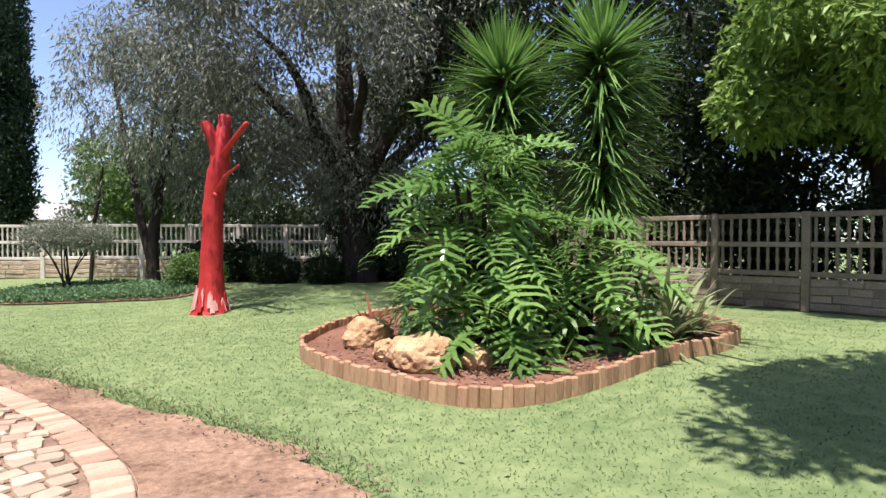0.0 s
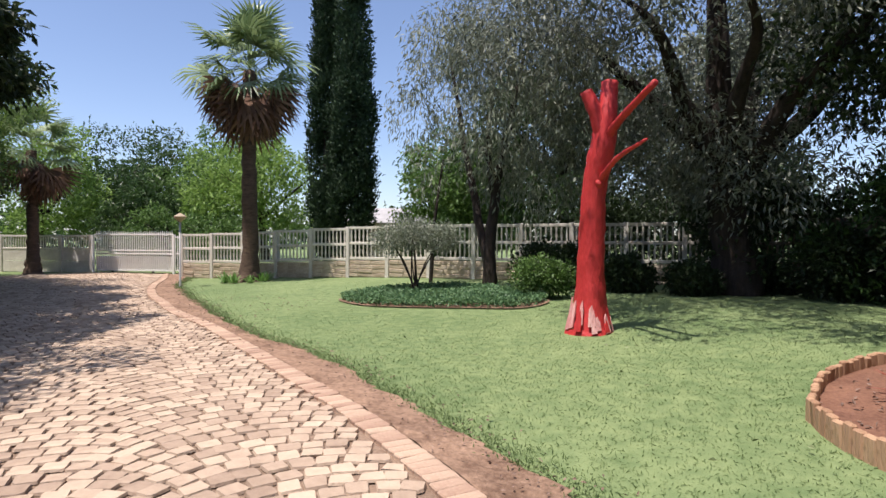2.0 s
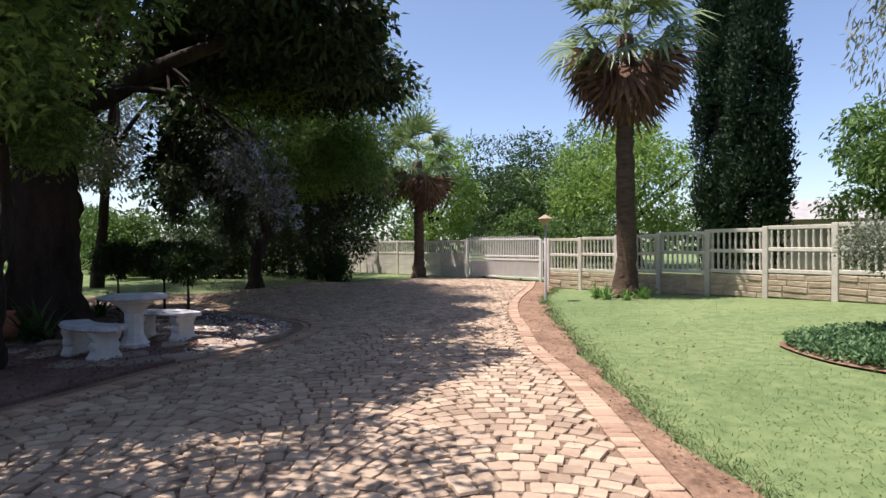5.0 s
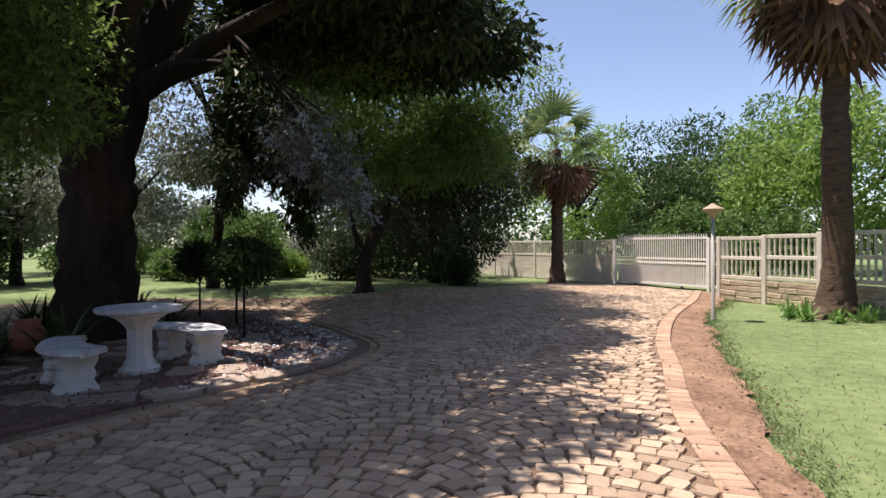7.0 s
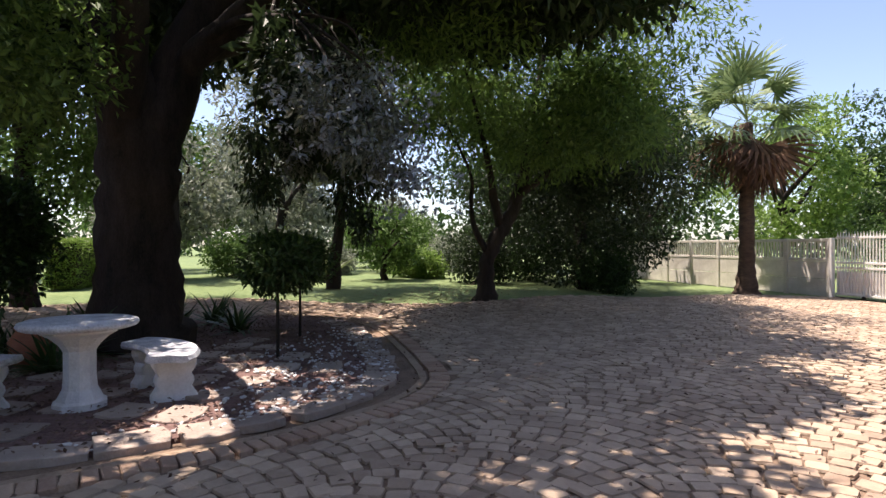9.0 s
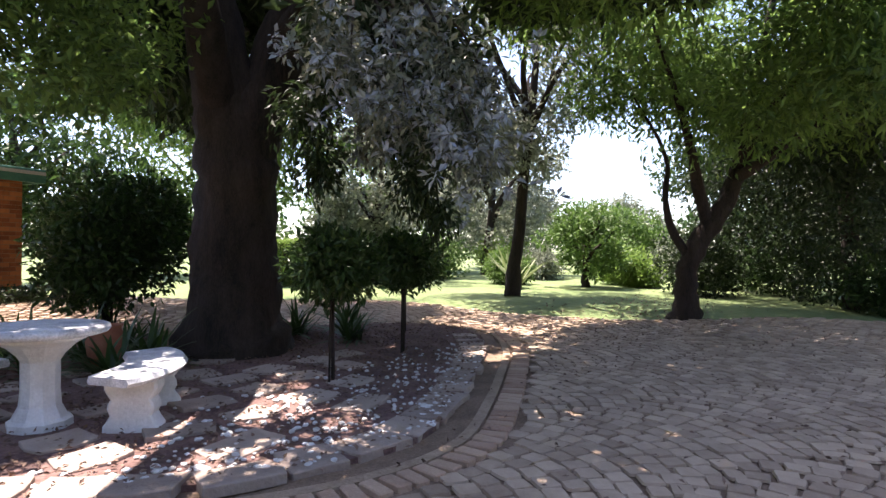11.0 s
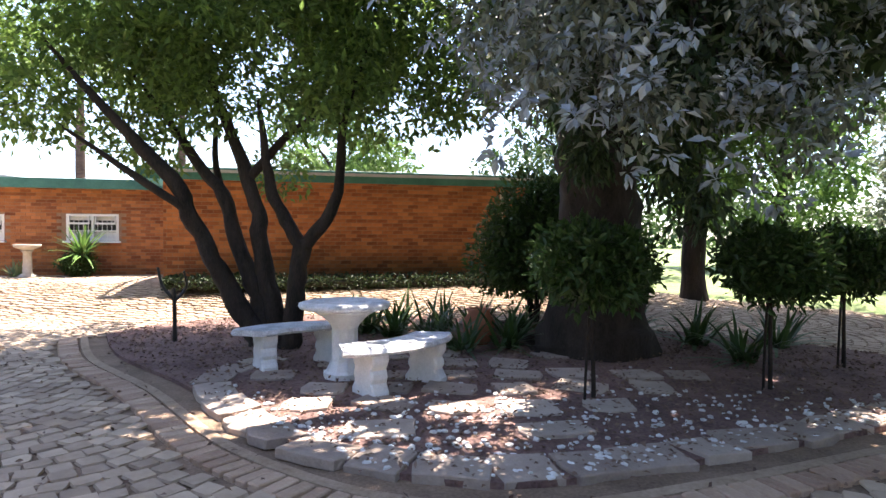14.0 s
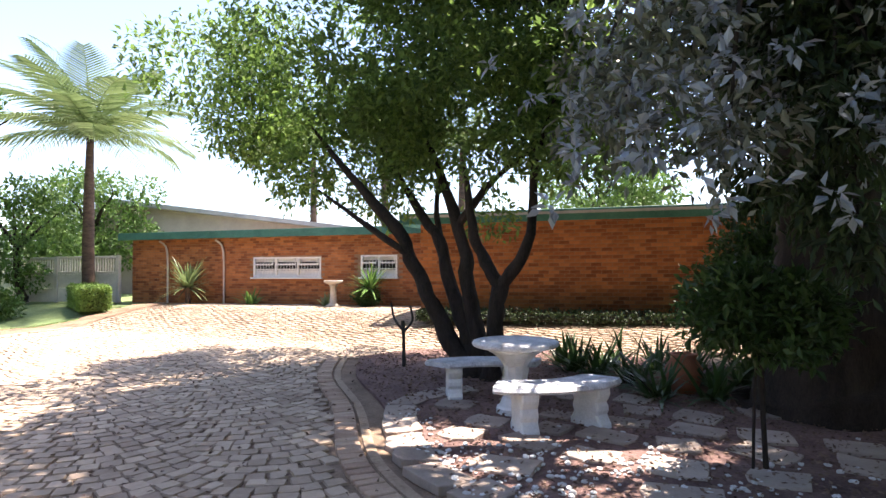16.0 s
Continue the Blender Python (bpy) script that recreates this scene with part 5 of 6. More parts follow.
GC = [(-10.5, 13.0), (-10.3, 12.6), (-9.3, 12.05), (-8.2, 11.95), (-6.8, 12.05), (-5.8, 12.2), (-5.6, 13.2), (-6.6, 14.3), (-8.6, 15.0), (-10.2, 14.2), (-10.5, 13.0)]
gcp = curve(GC, 0.2)
sheet("cover_bed", gcp, 0.012, SOIL, "red soil edge of a ground-cover bed", category="planting bed")
rs = np.random.RandomState(8)
gpt = rs.rand(26000, 2) * (5.2, 3.4) + (-10.7, 11.8)
gpt = gpt[inside(np.array(gcp) * 0.97 + np.array([-8.1, 13.2]) * 0.03, gpt[:, 0], gpt[:, 1])]
gp3 = np.column_stack([gpt, gz(gpt[:, 0], gpt[:, 1]) + 0.03 + 0.13 * rs.rand(len(gpt))])
v, q = leaves(gp3, rs.normal(size=(len(gp3), 3)) + (0, 0, 0.3), 0.07, 0.7, seed=9)
tagged(new("ground_cover", fast_mesh("ground_cover", v, q, leafmat("ground_cover_leaves", (0.05, 0.12, 0.05), (0.20, 0.33, 0.15)))), "low leafy green ground cover", "plants", kind="stuff")
for i, a in enumerate(np.linspace(0, 6.28, 10)[:-1]):
    x, y = -17.0 + 0.75 * math.cos(a), 16.3 + 0.6 * math.sin(a)
    tuft("bedding_lily", (x, y), 22, 0.45, 0.05, 10, 75, L_YUCCA, "green strap-leaved lily round the palm foot", "plant", 110 + i, group="lilies round the palm")
for i, (x, y) in enumerate([(-17.3, 5.58), (-19.08, 5.24), (-20.45, 4.35)]):
    s = thing("standard_shrub", (x, y, gh(x, y) + 0.03), "ball-headed dark green standard shrub on a thin bare stem", "shrub", "standard shrubs")
    v, q = tubes([[(0, 0, -0.03, 0.022), (0.02, 0.01, 0.6, 0.018), (0, 0, 1.2, 0.015)], [(0.09, 0.03, -0.03, 0.012), (0.07, 0.02, 0.6, 0.012), (0.02, 0, 1.1, 0.01)]], 8, 0.08, i)
    child("stem", mesh_from("stem", v, q, BARK, True), s)
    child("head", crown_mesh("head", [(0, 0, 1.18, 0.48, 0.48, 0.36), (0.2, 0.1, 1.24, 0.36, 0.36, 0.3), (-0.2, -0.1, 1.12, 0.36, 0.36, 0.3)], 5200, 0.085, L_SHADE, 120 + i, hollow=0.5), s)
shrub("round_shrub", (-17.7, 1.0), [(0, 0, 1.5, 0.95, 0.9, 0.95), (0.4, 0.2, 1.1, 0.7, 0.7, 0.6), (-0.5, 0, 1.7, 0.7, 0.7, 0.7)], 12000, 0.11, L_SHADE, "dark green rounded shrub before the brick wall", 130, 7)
for i, (x, y) in enumerate([(-17.2, 2.2), (-18.6, 2.2), (-19.4, 3.0), (-16.9, 3.2), (-16.6, 2.4), (-16.3, 3.4), (-19.5, 4.0), (-19.0, 1.9), (-20.4, 3.2), (-15.9, 2.7), (-15.4, 2.4), (-15.0, 2.1), (-15.4, 1.6), (-14.7, 1.5), (-16.1, 1.7)]):
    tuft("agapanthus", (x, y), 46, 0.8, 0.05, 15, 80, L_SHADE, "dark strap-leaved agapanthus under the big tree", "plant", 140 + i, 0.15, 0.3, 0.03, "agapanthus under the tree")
pot = thing("terracotta_pot", (-16.55, 2.9, 0.035), "weathered terracotta urn under the trees", "pot")
v, q = lathe([(0.13, 0), (0.2, 0.15), (0.22, 0.3), (0.14, 0.42), (0.17, 0.47), (0.13, 0.47), (0.11, 0.4)], 16)
child("body", mesh_from("body", v, q, TERRACOTTA, True), pot)

# The third, lowest entry is added to imitate the dark soil and shadow at the wall foot.
for x, y, w, d, h, lb in ((1.6, -1.1, 3.0, 0.8, 0.7, "low clipped pale green hedge on the house lawn"), (-27.0, -4.6, 3.6, 0.9, 1.35, "clipped yellow-green hedge across the back lawn"), (-14.46, -1.66, 7.4, 0.75, 0.2, "low dark leafy strip standing in for soil and shadow along the brick wall")):
    hd = thing("hedge", (x, y, gh(x, y)), lb, "hedge", rz=-25 if x > -5 else HR if h < 0.5 else 25)
    rs = np.random.RandomState(int(w * 10))
    pp = (rs.rand(9000, 3) - 0.5) * (w, d, h)
    ax = rs.randint(0, 3, 9000)
    sg = np.where(rs.rand(9000) < 0.5, -0.5, 0.5)
    pp[np.arange(9000), ax] = sg * np.array([w, d, h])[ax] + rs.normal(size=9000) * 0.03
    pp[:, 2] += h / 2 + 0.05
    v, q = leaves(np.abs(pp * (0, 0, 1)) + pp * (1, 1, 0), rs.normal(size=(9000, 3)), 0.07, 0.6, seed=4)
    # near-black leaves give the wall-foot strip its shadow tone
    child("foliage", fast_mesh("foliage", v, q, L_DARK if h < 0.5 else L_BRIGHT), hd)
    bm = bmesh.new()
    bm_box(bm, 0, 0, h / 2, w - 0.15, d - 0.15, h - 0.1)
    part("core", bm, BARK, hd)
for i, (x, y, r, mt, nm) in enumerate([(-33.2, 4.8, 0.9, L_BRIGHT, "yellow-green"), (-32.2, 5.6, 0.7, L_BRIGHT, "yellow-green"), (-35.0, 1.2, 0.9, L_GREY, "grey-green"), (-31.2, 1.4, 0.8, L_MID, "green"), (-36.5, 3.4, 1.2, L_MID, "green"), (-38.5, 6.0, 1.2, L_GREY, "grey-green"), (-33.0, -2.5, 1.2, L_MID, "green"), (-29.0, -4.0, 1.0, L_MID, "green"), (-31.5, 9.4, 1.3, L_SHADE, "dark green"), (-29.8, 7.6, 1.2, L_DARK, "dark green"), (-33.5, 8.0, 1.6, L_DARK, "dark green"), (-28.0, 11.4, 0.9, L_SHADE, "dark green"), (3.2, 0.9, 0.7, L_MID, "bright green"), (-38.0, -2.0, 1.3, L_BRIGHT, "yellow-green")]):
    shrub("garden_shrub", (x, y), [(0, 0, r * 0.7, r, r, r * 0.75), (r * 0.5, 0.3, r * 0.5, r * 0.7, r * 0.7, r * 0.6)], 4000, 0.1 + 0.03 * r, mt, nm + " garden shrub on the lawn", 160 + i)
tuft("flax_plant", (-29.6, 2.4), 50, 1.5, 0.08, 5, 50, L_STRAP, "tall pale flax plant on the back lawn", "plant", 180, 0.2, 0.2)

# planting against the house
for lx, n, L, mt, nm, lb in ((9.0, 60, 1.2, L_PALM, "dwarf_palm", "pale spiky dwarf palm against the brick wall"), (2.5, 40, 0.9, L_YUCCA, "cycad", "green cycad against the brick wall"), (3.9, 24, 0.5, L_STRAP, "pale_bush", "small pale plant in a pot by the wall"), (6.6, 24, 0.6, L_YUCCA, "strap_plant", "small green plant below the window")):
    wx = HO[0] + lx * math.cos(radians(HR)) - (WING + 0.7) * math.sin(radians(HR))
    wy = HO[1] + lx * math.sin(radians(HR)) + (WING + 0.7) * math.cos(radians(HR))
    made = tuft(nm, (wx, wy), n * 2, L, 0.05, 5, 100 if L > 0.8 else 70, mt, lb, "plant", int(lx * 10), 0.15, 0.25, 0.55 if L > 0.8 else 0.0)
    if L > 0.8:
        child("stem", mesh_from("stem", *tubes([[(0, 0, -0.6, 0.09), (0, 0, 0.05, 0.08)]], 8, 0.2, 4), PALMBARK), made)
bath = thing("bird_bath", (-6.5, -3.35, gh(-6.5, -3.35)), "small sandy stone bird bath beside the wall", "bird bath")
v, q = lathe([(0.2, 0), (0.2, 0.06), (0.1, 0.12), (0.09, 0.6), (0.14, 0.66)], 16)
child("pedestal", mesh_from("pedestal", v, q, CONCRETE, True), bath)
v, q = lathe([(0.1, 0.66), (0.27, 0.74), (0.28, 0.8), (0.24, 0.8), (0.05, 0.73)], 20)
child("bowl", mesh_from("bowl", v, q, CONCRETE, True), bath)
shrub("round_shrub", (-7.4, -3.75), [(0, 0, 0.3, 0.4, 0.35, 0.3)], 2500, 0.07, L_SHADE, "small dark round shrub at the wall", 190)

# ---- table set ----
TZ = 0.035
table = thing("garden_table", (-15.02, 4.7, TZ), "round white painted concrete garden table with weathered top", "table")
v, q = lathe([(0.215, 0), (0.215, 0.06), (0.185, 0.08), (0.165, 0.12), (0.14, 0.17), (0.13, 0.28), (0.13, 0.5), (0.16, 0.55), (0.23, 0.62), (0.30, 0.66), (0.30, 0.70)], 10)
child("pedestal", mesh_from("pedestal", v, q, WHITE), table)
v, q = lathe([(0.415, 0.695), (0.445, 0.705), (0.462, 0.73), (0.452, 0.755), (0.42, 0.765), (0.22, 0.768)], 40)
child("tabletop", mesh_from("tabletop", v, q, TABLETOP, True), table, label="grey-stained round top")


def bench(a, b, centre):
    """A curved bench on two scrolled legs at a and b, bowed away from the table."""
    a, b, c = Vector((*a, 0)), Vector((*b, 0)), Vector((*centre, 0))
    mid = (a + b) / 2
    o = thing("garden_bench", (mid.x, mid.y, TZ), "curved white painted concrete bench with scrolled legs", "bench", "benches round the table")
    out = (mid - c).normalized()
    along = (b - a).normalized()
    half = (b - a).length / 2
    R = 1.05
    bm = bmesh.new()
    rows = []
    span = (half + 0.27) / R
    for i in range(17):
        g = -span + 2 * span * i / 16
        dirv = out * math.cos(g) + along * math.sin(g)
        base = out * (-R + 0.06) + dirv * R
        ends = 0.8 + 0.2 * math.sin(math.pi * i / 16) ** 0.3
        ring = []
        for w, z in ((-0.215, 0.385), (-0.235, 0.41), (-0.21, 0.445), (0.21, 0.445), (0.235, 0.41), (0.215, 0.385)):
            p = base + dirv * w * ends
            ring.append(bm.verts.new((p.x, p.y, z)))
        rows.append(ring)
    for r0, r1 in zip(rows[:-1], rows[1:]):
        for k in range(6):
            bm.faces.new((r0[k], r0[(k + 1) % 6], r1[(k + 1) % 6], r1[k]))
    bm.faces.new(rows[0][::-1])
    bm.faces.new(rows[-1])
    bmesh.ops.recalc_face_normals(bm, faces=bm.faces[:])
    part("seat", bm, TABLETOP, o, "grey-stained curved seat")
    ang = math.degrees(math.atan2(out.y, out.x))
    prof = [(0.195, 0), (0.195, 0.05), (0.165, 0.09), (0.145, 0.13), (0.165, 0.17), (0.16, 0.21), (0.14, 0.245), (0.165, 0.28), (0.185, 0.32), (0.185, 0.36), (0.175, 0.39)]
    for p in (a - mid, b - mid):
        bm = bmesh.new()
        rws = [[bm.verts.new((s * r, t, z)) for s, t in ((-1, -0.07), (-0.9, -0.085), (0.9, -0.085), (1, -0.07), (1, 0.07), (0.9, 0.085), (-0.9, 0.085), (-1, 0.07))] for r, z in prof]
        for r0, r1 in zip(rws[:-1], rws[1:]):
            for k in range(8):
                bm.faces.new((r0[k], r0[(k + 1) % 8], r1[(k + 1) % 8], r1[k]))
        bm.faces.new(rws[0][::-1])
        bm.faces.new(rws[-1])
        lg = part("leg", bm, WHITE, o)
        lg.matrix_basis = pose(p.x, p.y, 0, 0, 0, ang + (12 if (p.dot(along) > 0) else -12))


bench((-15.34, 5.37), (-15.84, 4.86), (-14.95, 4.55))
bench((-14.13, 4.36), (-14.76, 4.0), (-14.95, 4.72))

chair = thing("plant_stand", (-12.5, 2.75, 0.03), "dark metal garden stand with a thin post", "plant stand")
v, q = tubes([[(0, 0, -0.05, 0.03), (0, 0, 0.5, 0.025), (0.02, 0, 0.72, 0.03)], [(0, 0, 0.55, 0.02), (0.15, 0.05, 0.75, 0.02), (0.2, 0.05, 1.0, 0.015)], [(0, 0, 0.55, 0.02), (-0.15, -0.05, 0.72, 0.02), (-0.12, 0, 0.95, 0.015)]], 8, 0.1, 2)
child("frame", mesh_from("frame", v, q, METAL), chair)

# ---- stones and litter of the table island ----
rs = np.random.RandomState(12)


def slab_mesh(seed, sx, sy):
    r = np.random.RandomState(seed)
    bm = bmesh.new()
    box = [(-1, -1), (0.1, -1.04), (1, -1), (1.03, 0.1), (1, 1), (-0.1, 1.05), (-1, 1), (-1.04, 0)]
    ring = [bm.verts.new((sx * 0.5 * (p + 0.07 * r.normal()), sy * 0.5 * (q + 0.08 * r.normal()), 0)) for p, q in box]
    f = bm.faces.new(ring)
    e = bmesh.ops.extrude_face_region(bm, geom=[f])
    for v in e["geom"]:
        if isinstance(v, bmesh.types.BMVert):
            v.co.z += 0.07
    bmesh.ops.recalc_face_normals(bm, faces=bm.faces[:])
    bmesh.ops.bevel(bm, geom=[x for x in bm.edges], offset=0.006, segments=1, affect='EDGES')
    me = bpy.data.meshes.new("stone_slab")
    bm.to_mesh(me)
    bm.free()
    me.materials.append(SLAB)
    return me


SLABS = [slab_mesh(i, 0.33 + 0.035 * i, 0.37 - 0.02 * (i % 3)) for i in range(6)]
path_stones = thing("stone_edging", (0, 0, 0), "ring of flat brown stone slabs edging the table island", "stone edging")
line = curve([(-14.3, 3.7), (-13.95, 4.0), (-13.76, 4.67), (-13.95, 5.3), (-14.4, 5.95), (-14.85, 6.5), (-15.25, 6.78), (-15.75, 6.98), (-16.4, 7.07), (-17.3, 6.85), (-18.45, 6.45), (-19.85, 5.88), (-21.0, 5.1)], 0.01)
along = 0.2
while along < len(line) * 0.01 - 0.4:
    i = rs.randint(6)
    w = 0.33 + 0.035 * i
    k = int((along + w / 2) * 100)
    along += w + 0.02 + 0.04 * rs.rand()
    d = line[min(k + 8, len(line) - 1)] - line[max(k - 8, 0)]
    x, y = line[min(k, len(line) - 1)] + rs.normal(size=2) * 0.015
    child("stone_slab", SLABS[i], path_stones, pose(x, y, -0.018 + 0.014 * rs.rand(), rs.normal() * 2, rs.normal() * 2, math.degrees(math.atan2(d[1], d[0])) + rs.normal() * 4 + 180 * rs.randint(2)))
terrace = thing("stone_terrace", (0, 0, 0), "loosely laid flat stone slabs round the garden table", "stone paving")
for i in range(200):
    x, y = -15.3 + rs.normal() * 1.15, 5.0 + rs.normal() * 0.85
    g = (round(x / 0.62) * 0.62 + rs.normal() * 0.05, round(y / 0.52) * 0.52 + rs.normal() * 0.05)
    if not inside(np.array(isle_poly) * 0.86 + np.array([-16.4, 4.0]) * 0.14, g[0], g[1]) or g[1] < 2.6 or min(math.dist(g, p) for p in [(c.matrix_basis.translation.x, c.matrix_basis.translation.y) for c in (*terrace.children, *path_stones.children)] or [(99, 99)]) < 0.47:
        continue
    child("stone_slab", SLABS[i % 6], terrace, pose(g[0], g[1], gh(*g) - 0.016 + 0.012 * rs.rand(), rs.normal() * 1.5, rs.normal() * 1.5, rs.normal() * 12 + 180 * (i % 2)))

px = np.concatenate([rs.normal(size=(300, 2)) * (0.8, 0.45) + (-15.9, 6.4), rs.normal(size=(210, 2)) * (1.4, 0.5) + (-18.2, 5.9)])
pl = curve([(-13.65, 4.9), (-14.65, 6.1), (-15.2, 6.6), (-15.75, 6.92), (-16.4, 7.05), (-17.3, 6.82), (-18.45, 6.42), (-19.85, 5.88)], 0.02)
px = np.concatenate([px, pl[rs.randint(0, len(pl), 230)] + rs.normal(size=(230, 2)) * 0.14])
px = px[inside(isle_poly, px[:, 0], px[:, 1])]
ring8 = np.array([(math.cos(a), 0.75 * math.sin(a)) for a in np.linspace(0, 2 * math.pi, 9)[:-1]])
stone = np.concatenate([np.column_stack([ring8 * 0.85, np.full(8, -0.3)]), np.column_stack([ring8, np.full(8, 0.15)]), np.column_stack([ring8 * 0.62, np.full(8, 0.5)]), [(0, 0, 0.58)]])
tri = []
for a in range(8):
    b = (a + 1) % 8
    for lo in (0, 8):
        tri += [(lo + a, lo + b, lo + 8 + b), (lo + a, lo + 8 + b, lo + 8 + a)]
    tri.append((16 + a, 16 + b, 24))
tri = np.array(tri)
s = 0.014 + 0.022 * rs.rand(len(px), 1, 1) ** 1.5
ang = rs.rand(len(px)) * 6.28
rot = np.stack([np.stack([np.cos(ang), -np.sin(ang), 0 * ang], 1), np.stack([np.sin(ang), np.cos(ang), 0 * ang], 1), np.stack([0 * ang, 0 * ang, 0 * ang + 0.8], 1)], 1)
shape = stone[None] * (1 + 0.12 * rs.normal(size=(len(px), 25, 1)))
v = np.einsum("nij,nkj->nki", rot, shape) * s + np.column_stack([px, np.full(len(px), 0.05)])[:, None, :]
tagged(new("white_pebbles", fast_mesh("white_pebbles", v.reshape(-1, 3), (tri[None] + 25 * np.arange(len(px))[:, None, None]).reshape(-1, 3), PEBBLE)), "scattered white pebbles on the soil", "pebbles", kind="stuff")
lp = rs.rand(15000, 2) * (11, 7.5) + (-22, 0.2)
lp = lp[inside(isle_poly, lp[:, 0], lp[:, 1])]
v, q = leaves(np.column_stack([lp, gz(lp[:, 0], lp[:, 1]) + 0.05 + 0.02 * rs.rand(len(lp))]), rs.normal(size=(len(lp), 3)) * (1, 1, 0.25), 0.05, 0.5, seed=5)
tagged(new("leaf_litter", fast_mesh("leaf_litter", v, q, LITTER)), "dry fallen leaves on the soil", "leaf litter", kind="stuff")
lp = np.concatenate([rs.normal(size=(900, 2)) * (2.2, 0.9) + (-23.6, 7.0), rs.rand(1500, 2) * (14, 9) + (-24, 3.5)])
v, q = leaves(np.column_stack([lp, gz(lp[:, 0], lp[:, 1]) + 0.045 + 0.01 * rs.rand(len(lp))]), rs.normal(size=(len(lp), 3)) * (1, 1, 0.2), 0.05, 0.5, seed=6)
tagged(new("leaf_litter", fast_mesh("leaf_litter", v, q, LITTER)), "dry fallen leaves on the paving", "leaf litter", kind="stuff")

ec = curve(LAWN_EDGE, 0.02)
k = rs.randint(0, len(ec), 1500)
lp = ec[k] + rs.normal(size=(1500, 2)) * 0.22
v, q = leaves(np.column_stack([lp, gz(lp[:, 0], lp[:, 1]) + 0.035 + 0.01 * rs.rand(len(lp))]), rs.normal(size=(len(lp), 3)) * (1, 1, 0.2), 0.035, 0.5, seed=61)
tagged(new("leaf_litter", fast_mesh("leaf_litter", v, q, LITTER)), "dry leaf bits on the bare soil", "leaf litter", kind="stuff")
lp = rs.rand(260, 2) * (16, 11) + (-13, 3.5)
lp = lp[(0.52 * lp[:, 0] + 0.854 * lp[:, 1] > 3.0)]
v, q = leaves(np.column_stack([lp, gz(lp[:, 0], lp[:, 1]) + 0.03]), rs.normal(size=(len(lp), 3)) * (1, 1, 0.15), 0.06, 0.6, seed=62)
tagged(new("leaf_litter", fast_mesh("leaf_litter", v, q, L_STRAP)), "pale fallen leaves on the lawn", "leaf litter", kind="stuff")
lp = np.concatenate([rs.normal(size=(5000, 2)) * (1.3, 1.0) + (1.2, 7.0)])
lp = lp[inside(curve(BED, 0.2), lp[:, 0], lp[:, 1])]
v, q = leaves(np.column_stack([lp, gz(lp[:, 0], lp[:, 1]) + 0.055 + 0.015 * rs.rand(len(lp))]), rs.normal(size=(len(lp), 3)) * (1, 1, 0.3), 0.06, 0.4, seed=63)
tagged(new("leaf_litter", fast_mesh("leaf_litter", v, q, LITTER)), "dark leaf mulch on the planting bed", "leaf litter", kind="stuff")

# kerb between drive and island
rim = curve(ISLE[:12], 0.2)


def offset(line, d):
    t = np.gradient(line, axis=0)
    t /= np.linalg.norm(t, axis=1, keepdims=True)
    return line + np.stack([-t[:, 1], t[:, 0]], 1) * d


def ribbon(name, line, d0, d1, lift, mat, label, category, thick=0.08):
    a, b = offset(line, d0), offset(line, d1)
    V, F = [], []
    for p, r in zip(a, b):
        for (x, y), z in ((p, -thick), (p, 0), (r, 0), (r, -thick)):
            V.append((x, y, gh(x, y) + lift + z))
    for i in range(len(a) - 1):
        for k in range(3):
            F.append((4 * i + k, 4 * i + k + 1, 4 * i + 5 + k, 4 * i + 4 + k))
    me = mesh_from(name, V, F, mat)
    bm = bmesh.new()
    bm.from_mesh(me)
    bmesh.ops.recalc_face_normals(bm, faces=bm.faces[:])
    bm.to_mesh(me)
    bm.free()
    return tagged(new(name, me), label, category, kind="structure")


side = 1 if offset(rim, 0.3)[8][1] > rim[8][1] else -1
ribbon("kerb", rim, side * 0.22, side * 0.31, 0.02, SANDY, "thin worn concrete kerb beside the island", "kerb")
east_line = curve(EAST, 0.2)
eside = 1 if offset(east_line, 0.3)[30][0] < east_line[30][0] else -1
ribbon("kerb", east_line, eside * 0.0, eside * -0.09, 0.008, SANDY, "thin worn concrete edge beside the drive", "kerb")

# ---- lawn blades ----
rs = np.random.RandomState(15)
lawn_poly = np.concatenate([curve(LAWN_EDGE[4:], 0.3), np.array([(-14.0, 17.0), (-4.0, 17.5), (4.5, 10.5), (7.5, 6.5), (6.0, 1.0)])])
gpts = rs.rand(420000, 2) * (25, 17) + (-18, 1)
w = np.exp(-((gpts[:, 0] + 2.5) ** 2 / 60 + (gpts[:, 1] - 6.0) ** 2 / 26)) * 0.95 + 0.12
gpts = gpts[rs.rand(len(gpts)) < w]
keep = inside(lawn_poly, gpts[:, 0], gpts[:, 1]) & ~inside(curve(BED, 0.2), gpts[:, 0], gpts[:, 1]) & ~inside(gcp, gpts[:, 0], gpts[:, 1])
gpts = gpts[keep]
v, q = leaves(np.column_stack([gpts, gz(gpts[:, 0], gpts[:, 1]) - 0.022]), rs.normal(size=(len(gpts), 3)) * (0.9, 0.9, 0.3) + (0, 0, 0.55), 0.03 * (0.6 + 0.8 * rs.rand(len(gpts))), 0.26, seed=16)
rim_line = curve(LAWN_EDGE[2:], 0.01)
rim_pts = rim_line[rs.randint(0, len(rim_line), 16000)] + np.abs(rs.normal(size=(16000, 1))) * np.array([[0.1, 0.13]]) - 0.02 + rs.normal(size=(16000, 2)) * 0.03
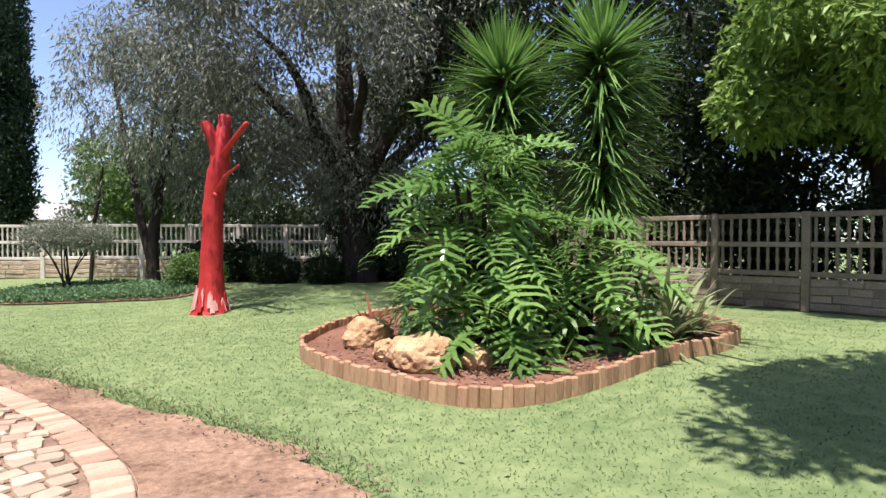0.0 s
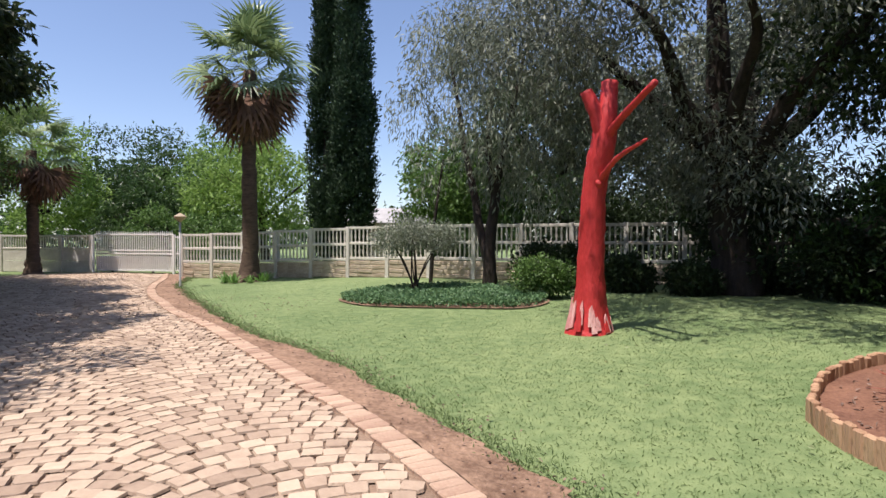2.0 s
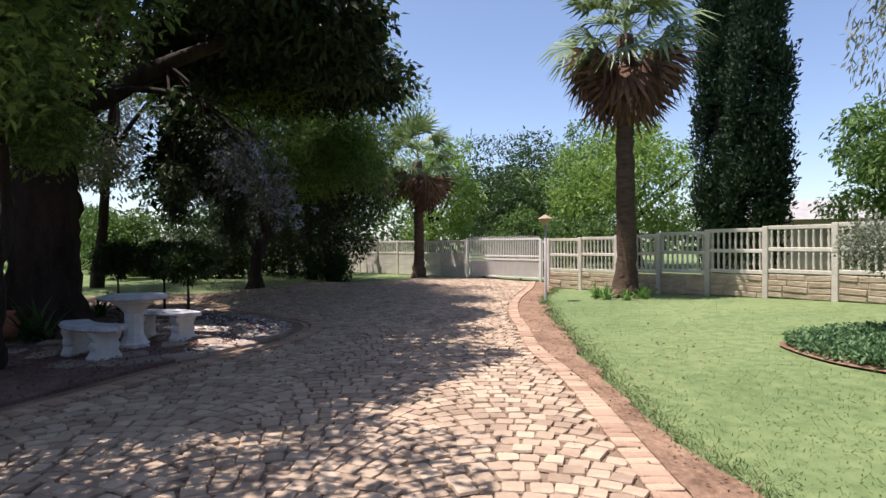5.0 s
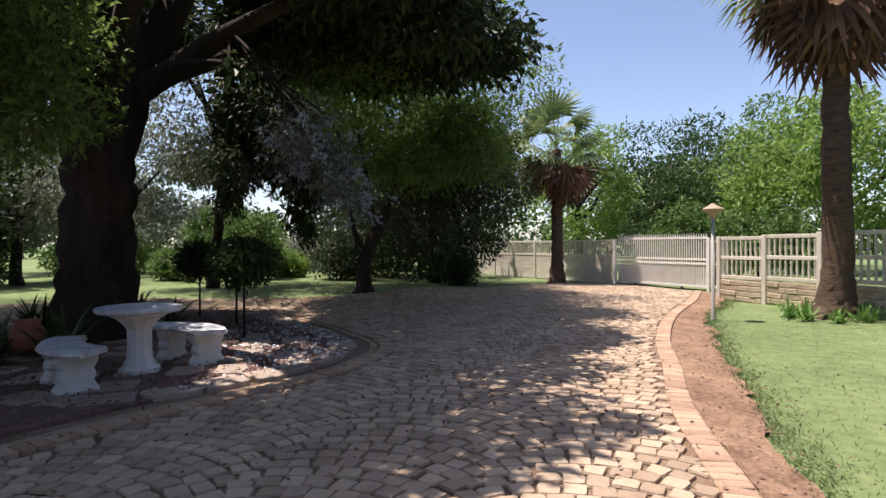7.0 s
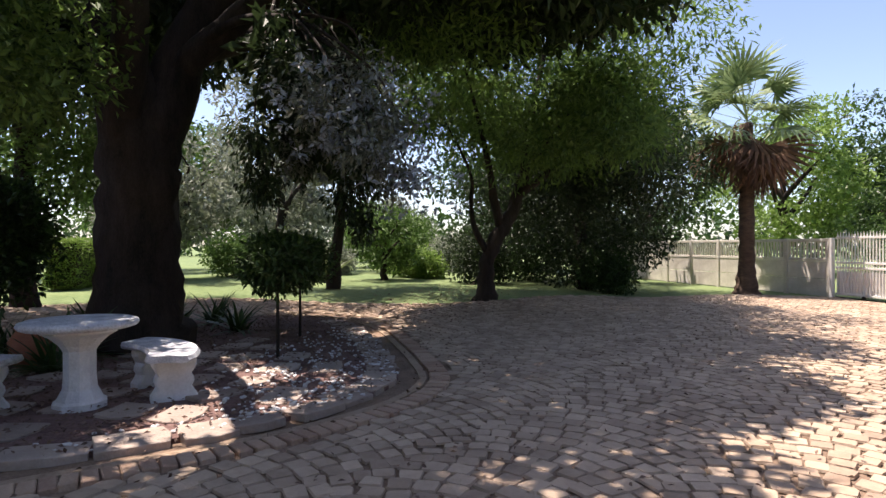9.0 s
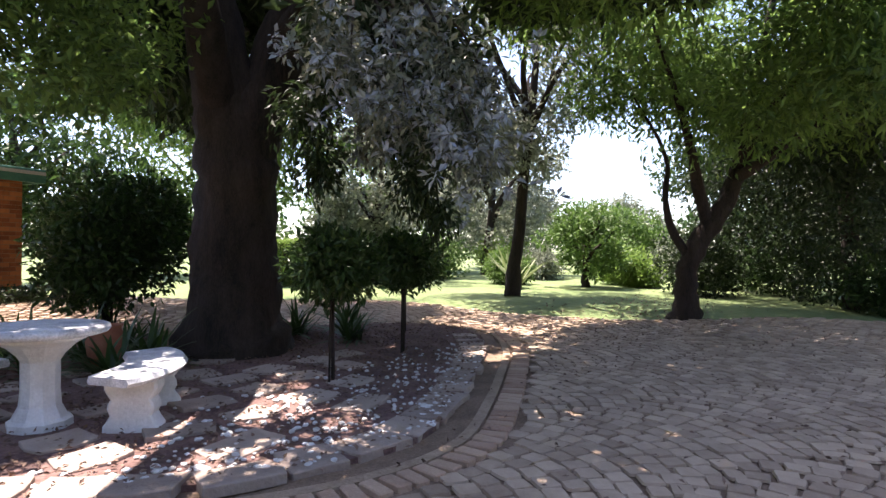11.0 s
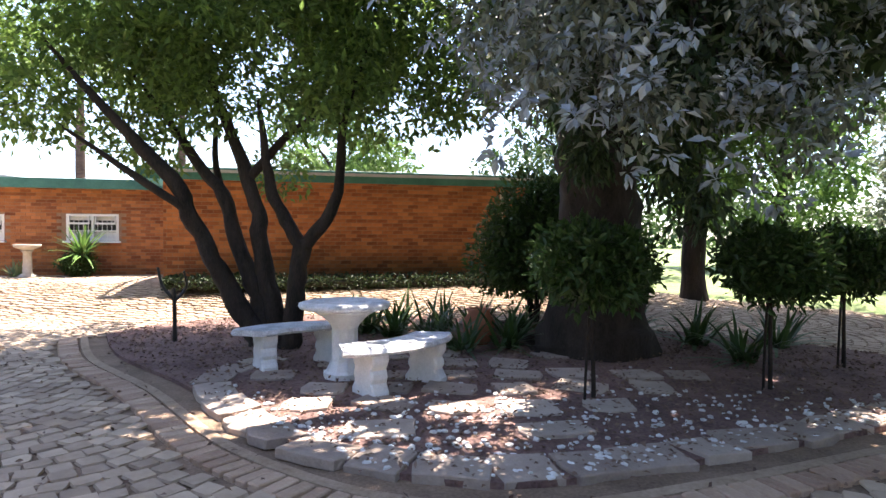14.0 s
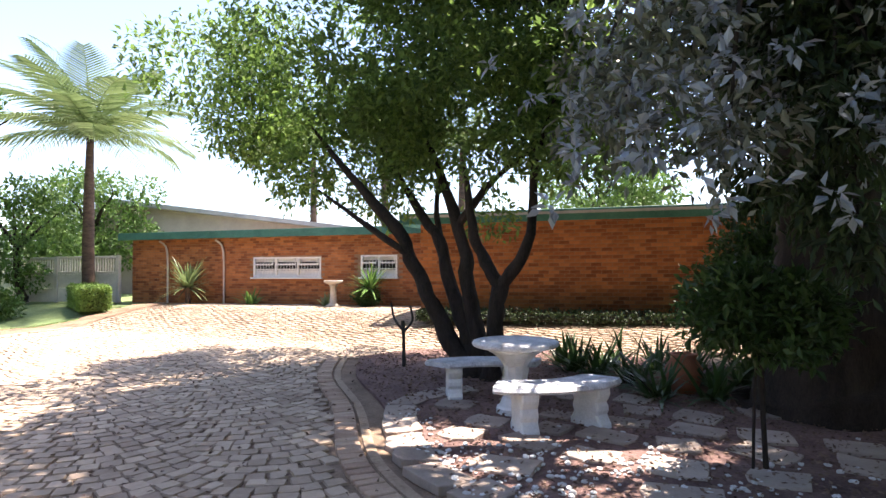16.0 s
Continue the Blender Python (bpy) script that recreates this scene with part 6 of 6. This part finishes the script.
v2, q2 = leaves(np.column_stack([rim_pts, gz(rim_pts[:, 0], rim_pts[:, 1])]), rs.normal(size=(16000, 3)) * 0.7 + (-0.25, -0.45, 0.6), 0.05 * (0.6 + 0.8 * rs.rand(16000)), 0.16, seed=17)
q = np.concatenate([q, q2 + len(v)])
v = np.concatenate([v, v2])
tagged(new("lawn_grass", fast_mesh("lawn_grass", v, q, GRASS)), "short mown green grass", "grass", kind="stuff")

# ---- paving pieces ----
rs = np.random.RandomState(17)
road = bpy.data.objects["road"]
SX, SY = 0.158, 0.158
axis = np.array([-0.854, 0.52])
perp = np.array([0.52, 0.854])
cells = []
W = 1.5
R = 1.2
for k in range(-12, 14):
    for j in range(-62, 218):
        m = 10
        for i in range(m):
            g = (-0.5 + (i + 0.5 + 0.6 * ((j * 0.618) % 1 - 0.5)) / m) * 2 * math.asin(W / 2 / R)
            u = k * W + R * math.sin(g)
            a = j * 0.163 + R * math.cos(g) + (k % 2) * 0.05
            p = perp * u + axis * a
            cells.append((p[0], p[1], math.atan2(axis[1], axis[0]) - math.pi / 2 - g, math.cos(g)))
cells = np.array(cells)
edge_in = offset(east_line, eside * 0.26)
drive_in = np.concatenate([edge_in, drive_poly[len(curve(EAST, 0.3)):]])
isle_out = np.concatenate([offset(rim, side * 0.6), curve(ISLE[11:], 0.3)])
keep = inside(drive_in, cells[:, 0], cells[:, 1]) & ~inside(isle_out, cells[:, 0], cells[:, 1])
cells = cells[keep]
cells[:, :2] += rs.normal(size=(len(cells), 2)) * 0.008
cells[:, 2] += rs.normal(size=len(cells)) * 0.07
hexa = [(-0.5, -0.4), (-0.4, -0.5), (0.4, -0.5), (0.5, -0.4), (0.5, 0.4), (0.4, 0.5), (-0.4, 0.5), (-0.5, 0.4)]
tmpl = np.array([(x, y, -0.6) for x, y in hexa] + [(x * 0.93, y * 0.92, 1.0) for x, y in hexa])
tq = np.array([(8, 9, 10, 11), (8, 11, 12, 15), (12, 13, 14, 15)] + [(k, (k + 1) % 8, 8 + (k + 1) % 8, 8 + k) for k in range(8)])
near = (cells[:, 0] > -8.3) & (cells[:, 0] < -6.0) & (cells[:, 1] > 4.0)
idx = np.where(near)[0][:300]
sel = np.zeros(len(cells), bool)
sel[idx] = True
unit = fast_mesh("sett", tmpl * (SX * 0.945, SY * 0.945, 0.011), tq, SETT_OB)
for x, y, a, squeeze in cells[sel]:
    child("sett", unit, road, pose(x, y, gh(x, y) + 0.012 + 0.005 * rs.rand(), rs.normal() * 1.5, rs.normal() * 1.5, math.degrees(a)) @ Matrix.Diagonal((1, squeeze, 1, 1)))
rest = cells[~sel]
sc = np.column_stack([SX * (0.89 + 0.10 * rs.rand(len(rest))), SY * rest[:, 3] * (0.90 + 0.09 * rs.rand(len(rest))), np.full(len(rest), 0.011)])
lv = tmpl[None] * sc[:, None, :]
lv[:, :, :2] += np.tile(rs.normal(size=(len(rest), 8, 2)) * 0.006, (1, 2, 1))
tilt = rs.normal(size=(len(rest), 2)) * 0.022
lv[:, :, 2] += lv[:, :, 0] * tilt[:, :1] + lv[:, :, 1] * tilt[:, 1:]
ca, sa = np.cos(rest[:, 2])[:, None], np.sin(rest[:, 2])[:, None]
v = np.stack([lv[:, :, 0] * ca - lv[:, :, 1] * sa + rest[:, :1], lv[:, :, 0] * sa + lv[:, :, 1] * ca + rest[:, 1:2], lv[:, :, 2] + (gz(rest[:, 0], rest[:, 1]) + 0.011 + 0.006 * rs.rand(len(rest)))[:, None]], 2)
child("sett_paving", fast_mesh("sett_paving", v.reshape(-1, 3), (tq[None] + 16 * np.arange(len(rest))[:, None, None]).reshape(-1, 4), SETT), road, label="brown setts laid in fans", kind="stuff")
bb = box_mesh("border_brick", 0.215, 0.098, 0.06, BORDER, 0.008)
for nm, ln, off, lb in (("border_course", curve(EAST[3:], 0.106), eside * 0.125, "soldier course of worn bricks along the drive edge"), ("border_course", curve(ISLE[:11], 0.108), side * 0.45, "soldier course of worn bricks round the island")):
    course = thing(nm, (0, 0, 0), lb, "brick edging")
    o = offset(ln, off)
    t = np.gradient(o, axis=0)
    for i, (x, y) in enumerate(o[:300]):
        child("border_brick", bb, course, pose(x, y, gh(x, y) + 0.004 + 0.008 * rs.rand(), rs.normal() * 2, rs.normal() * 2, math.degrees(math.atan2(t[i][1], t[i][0])) + 90 + rs.normal() * 2.5))
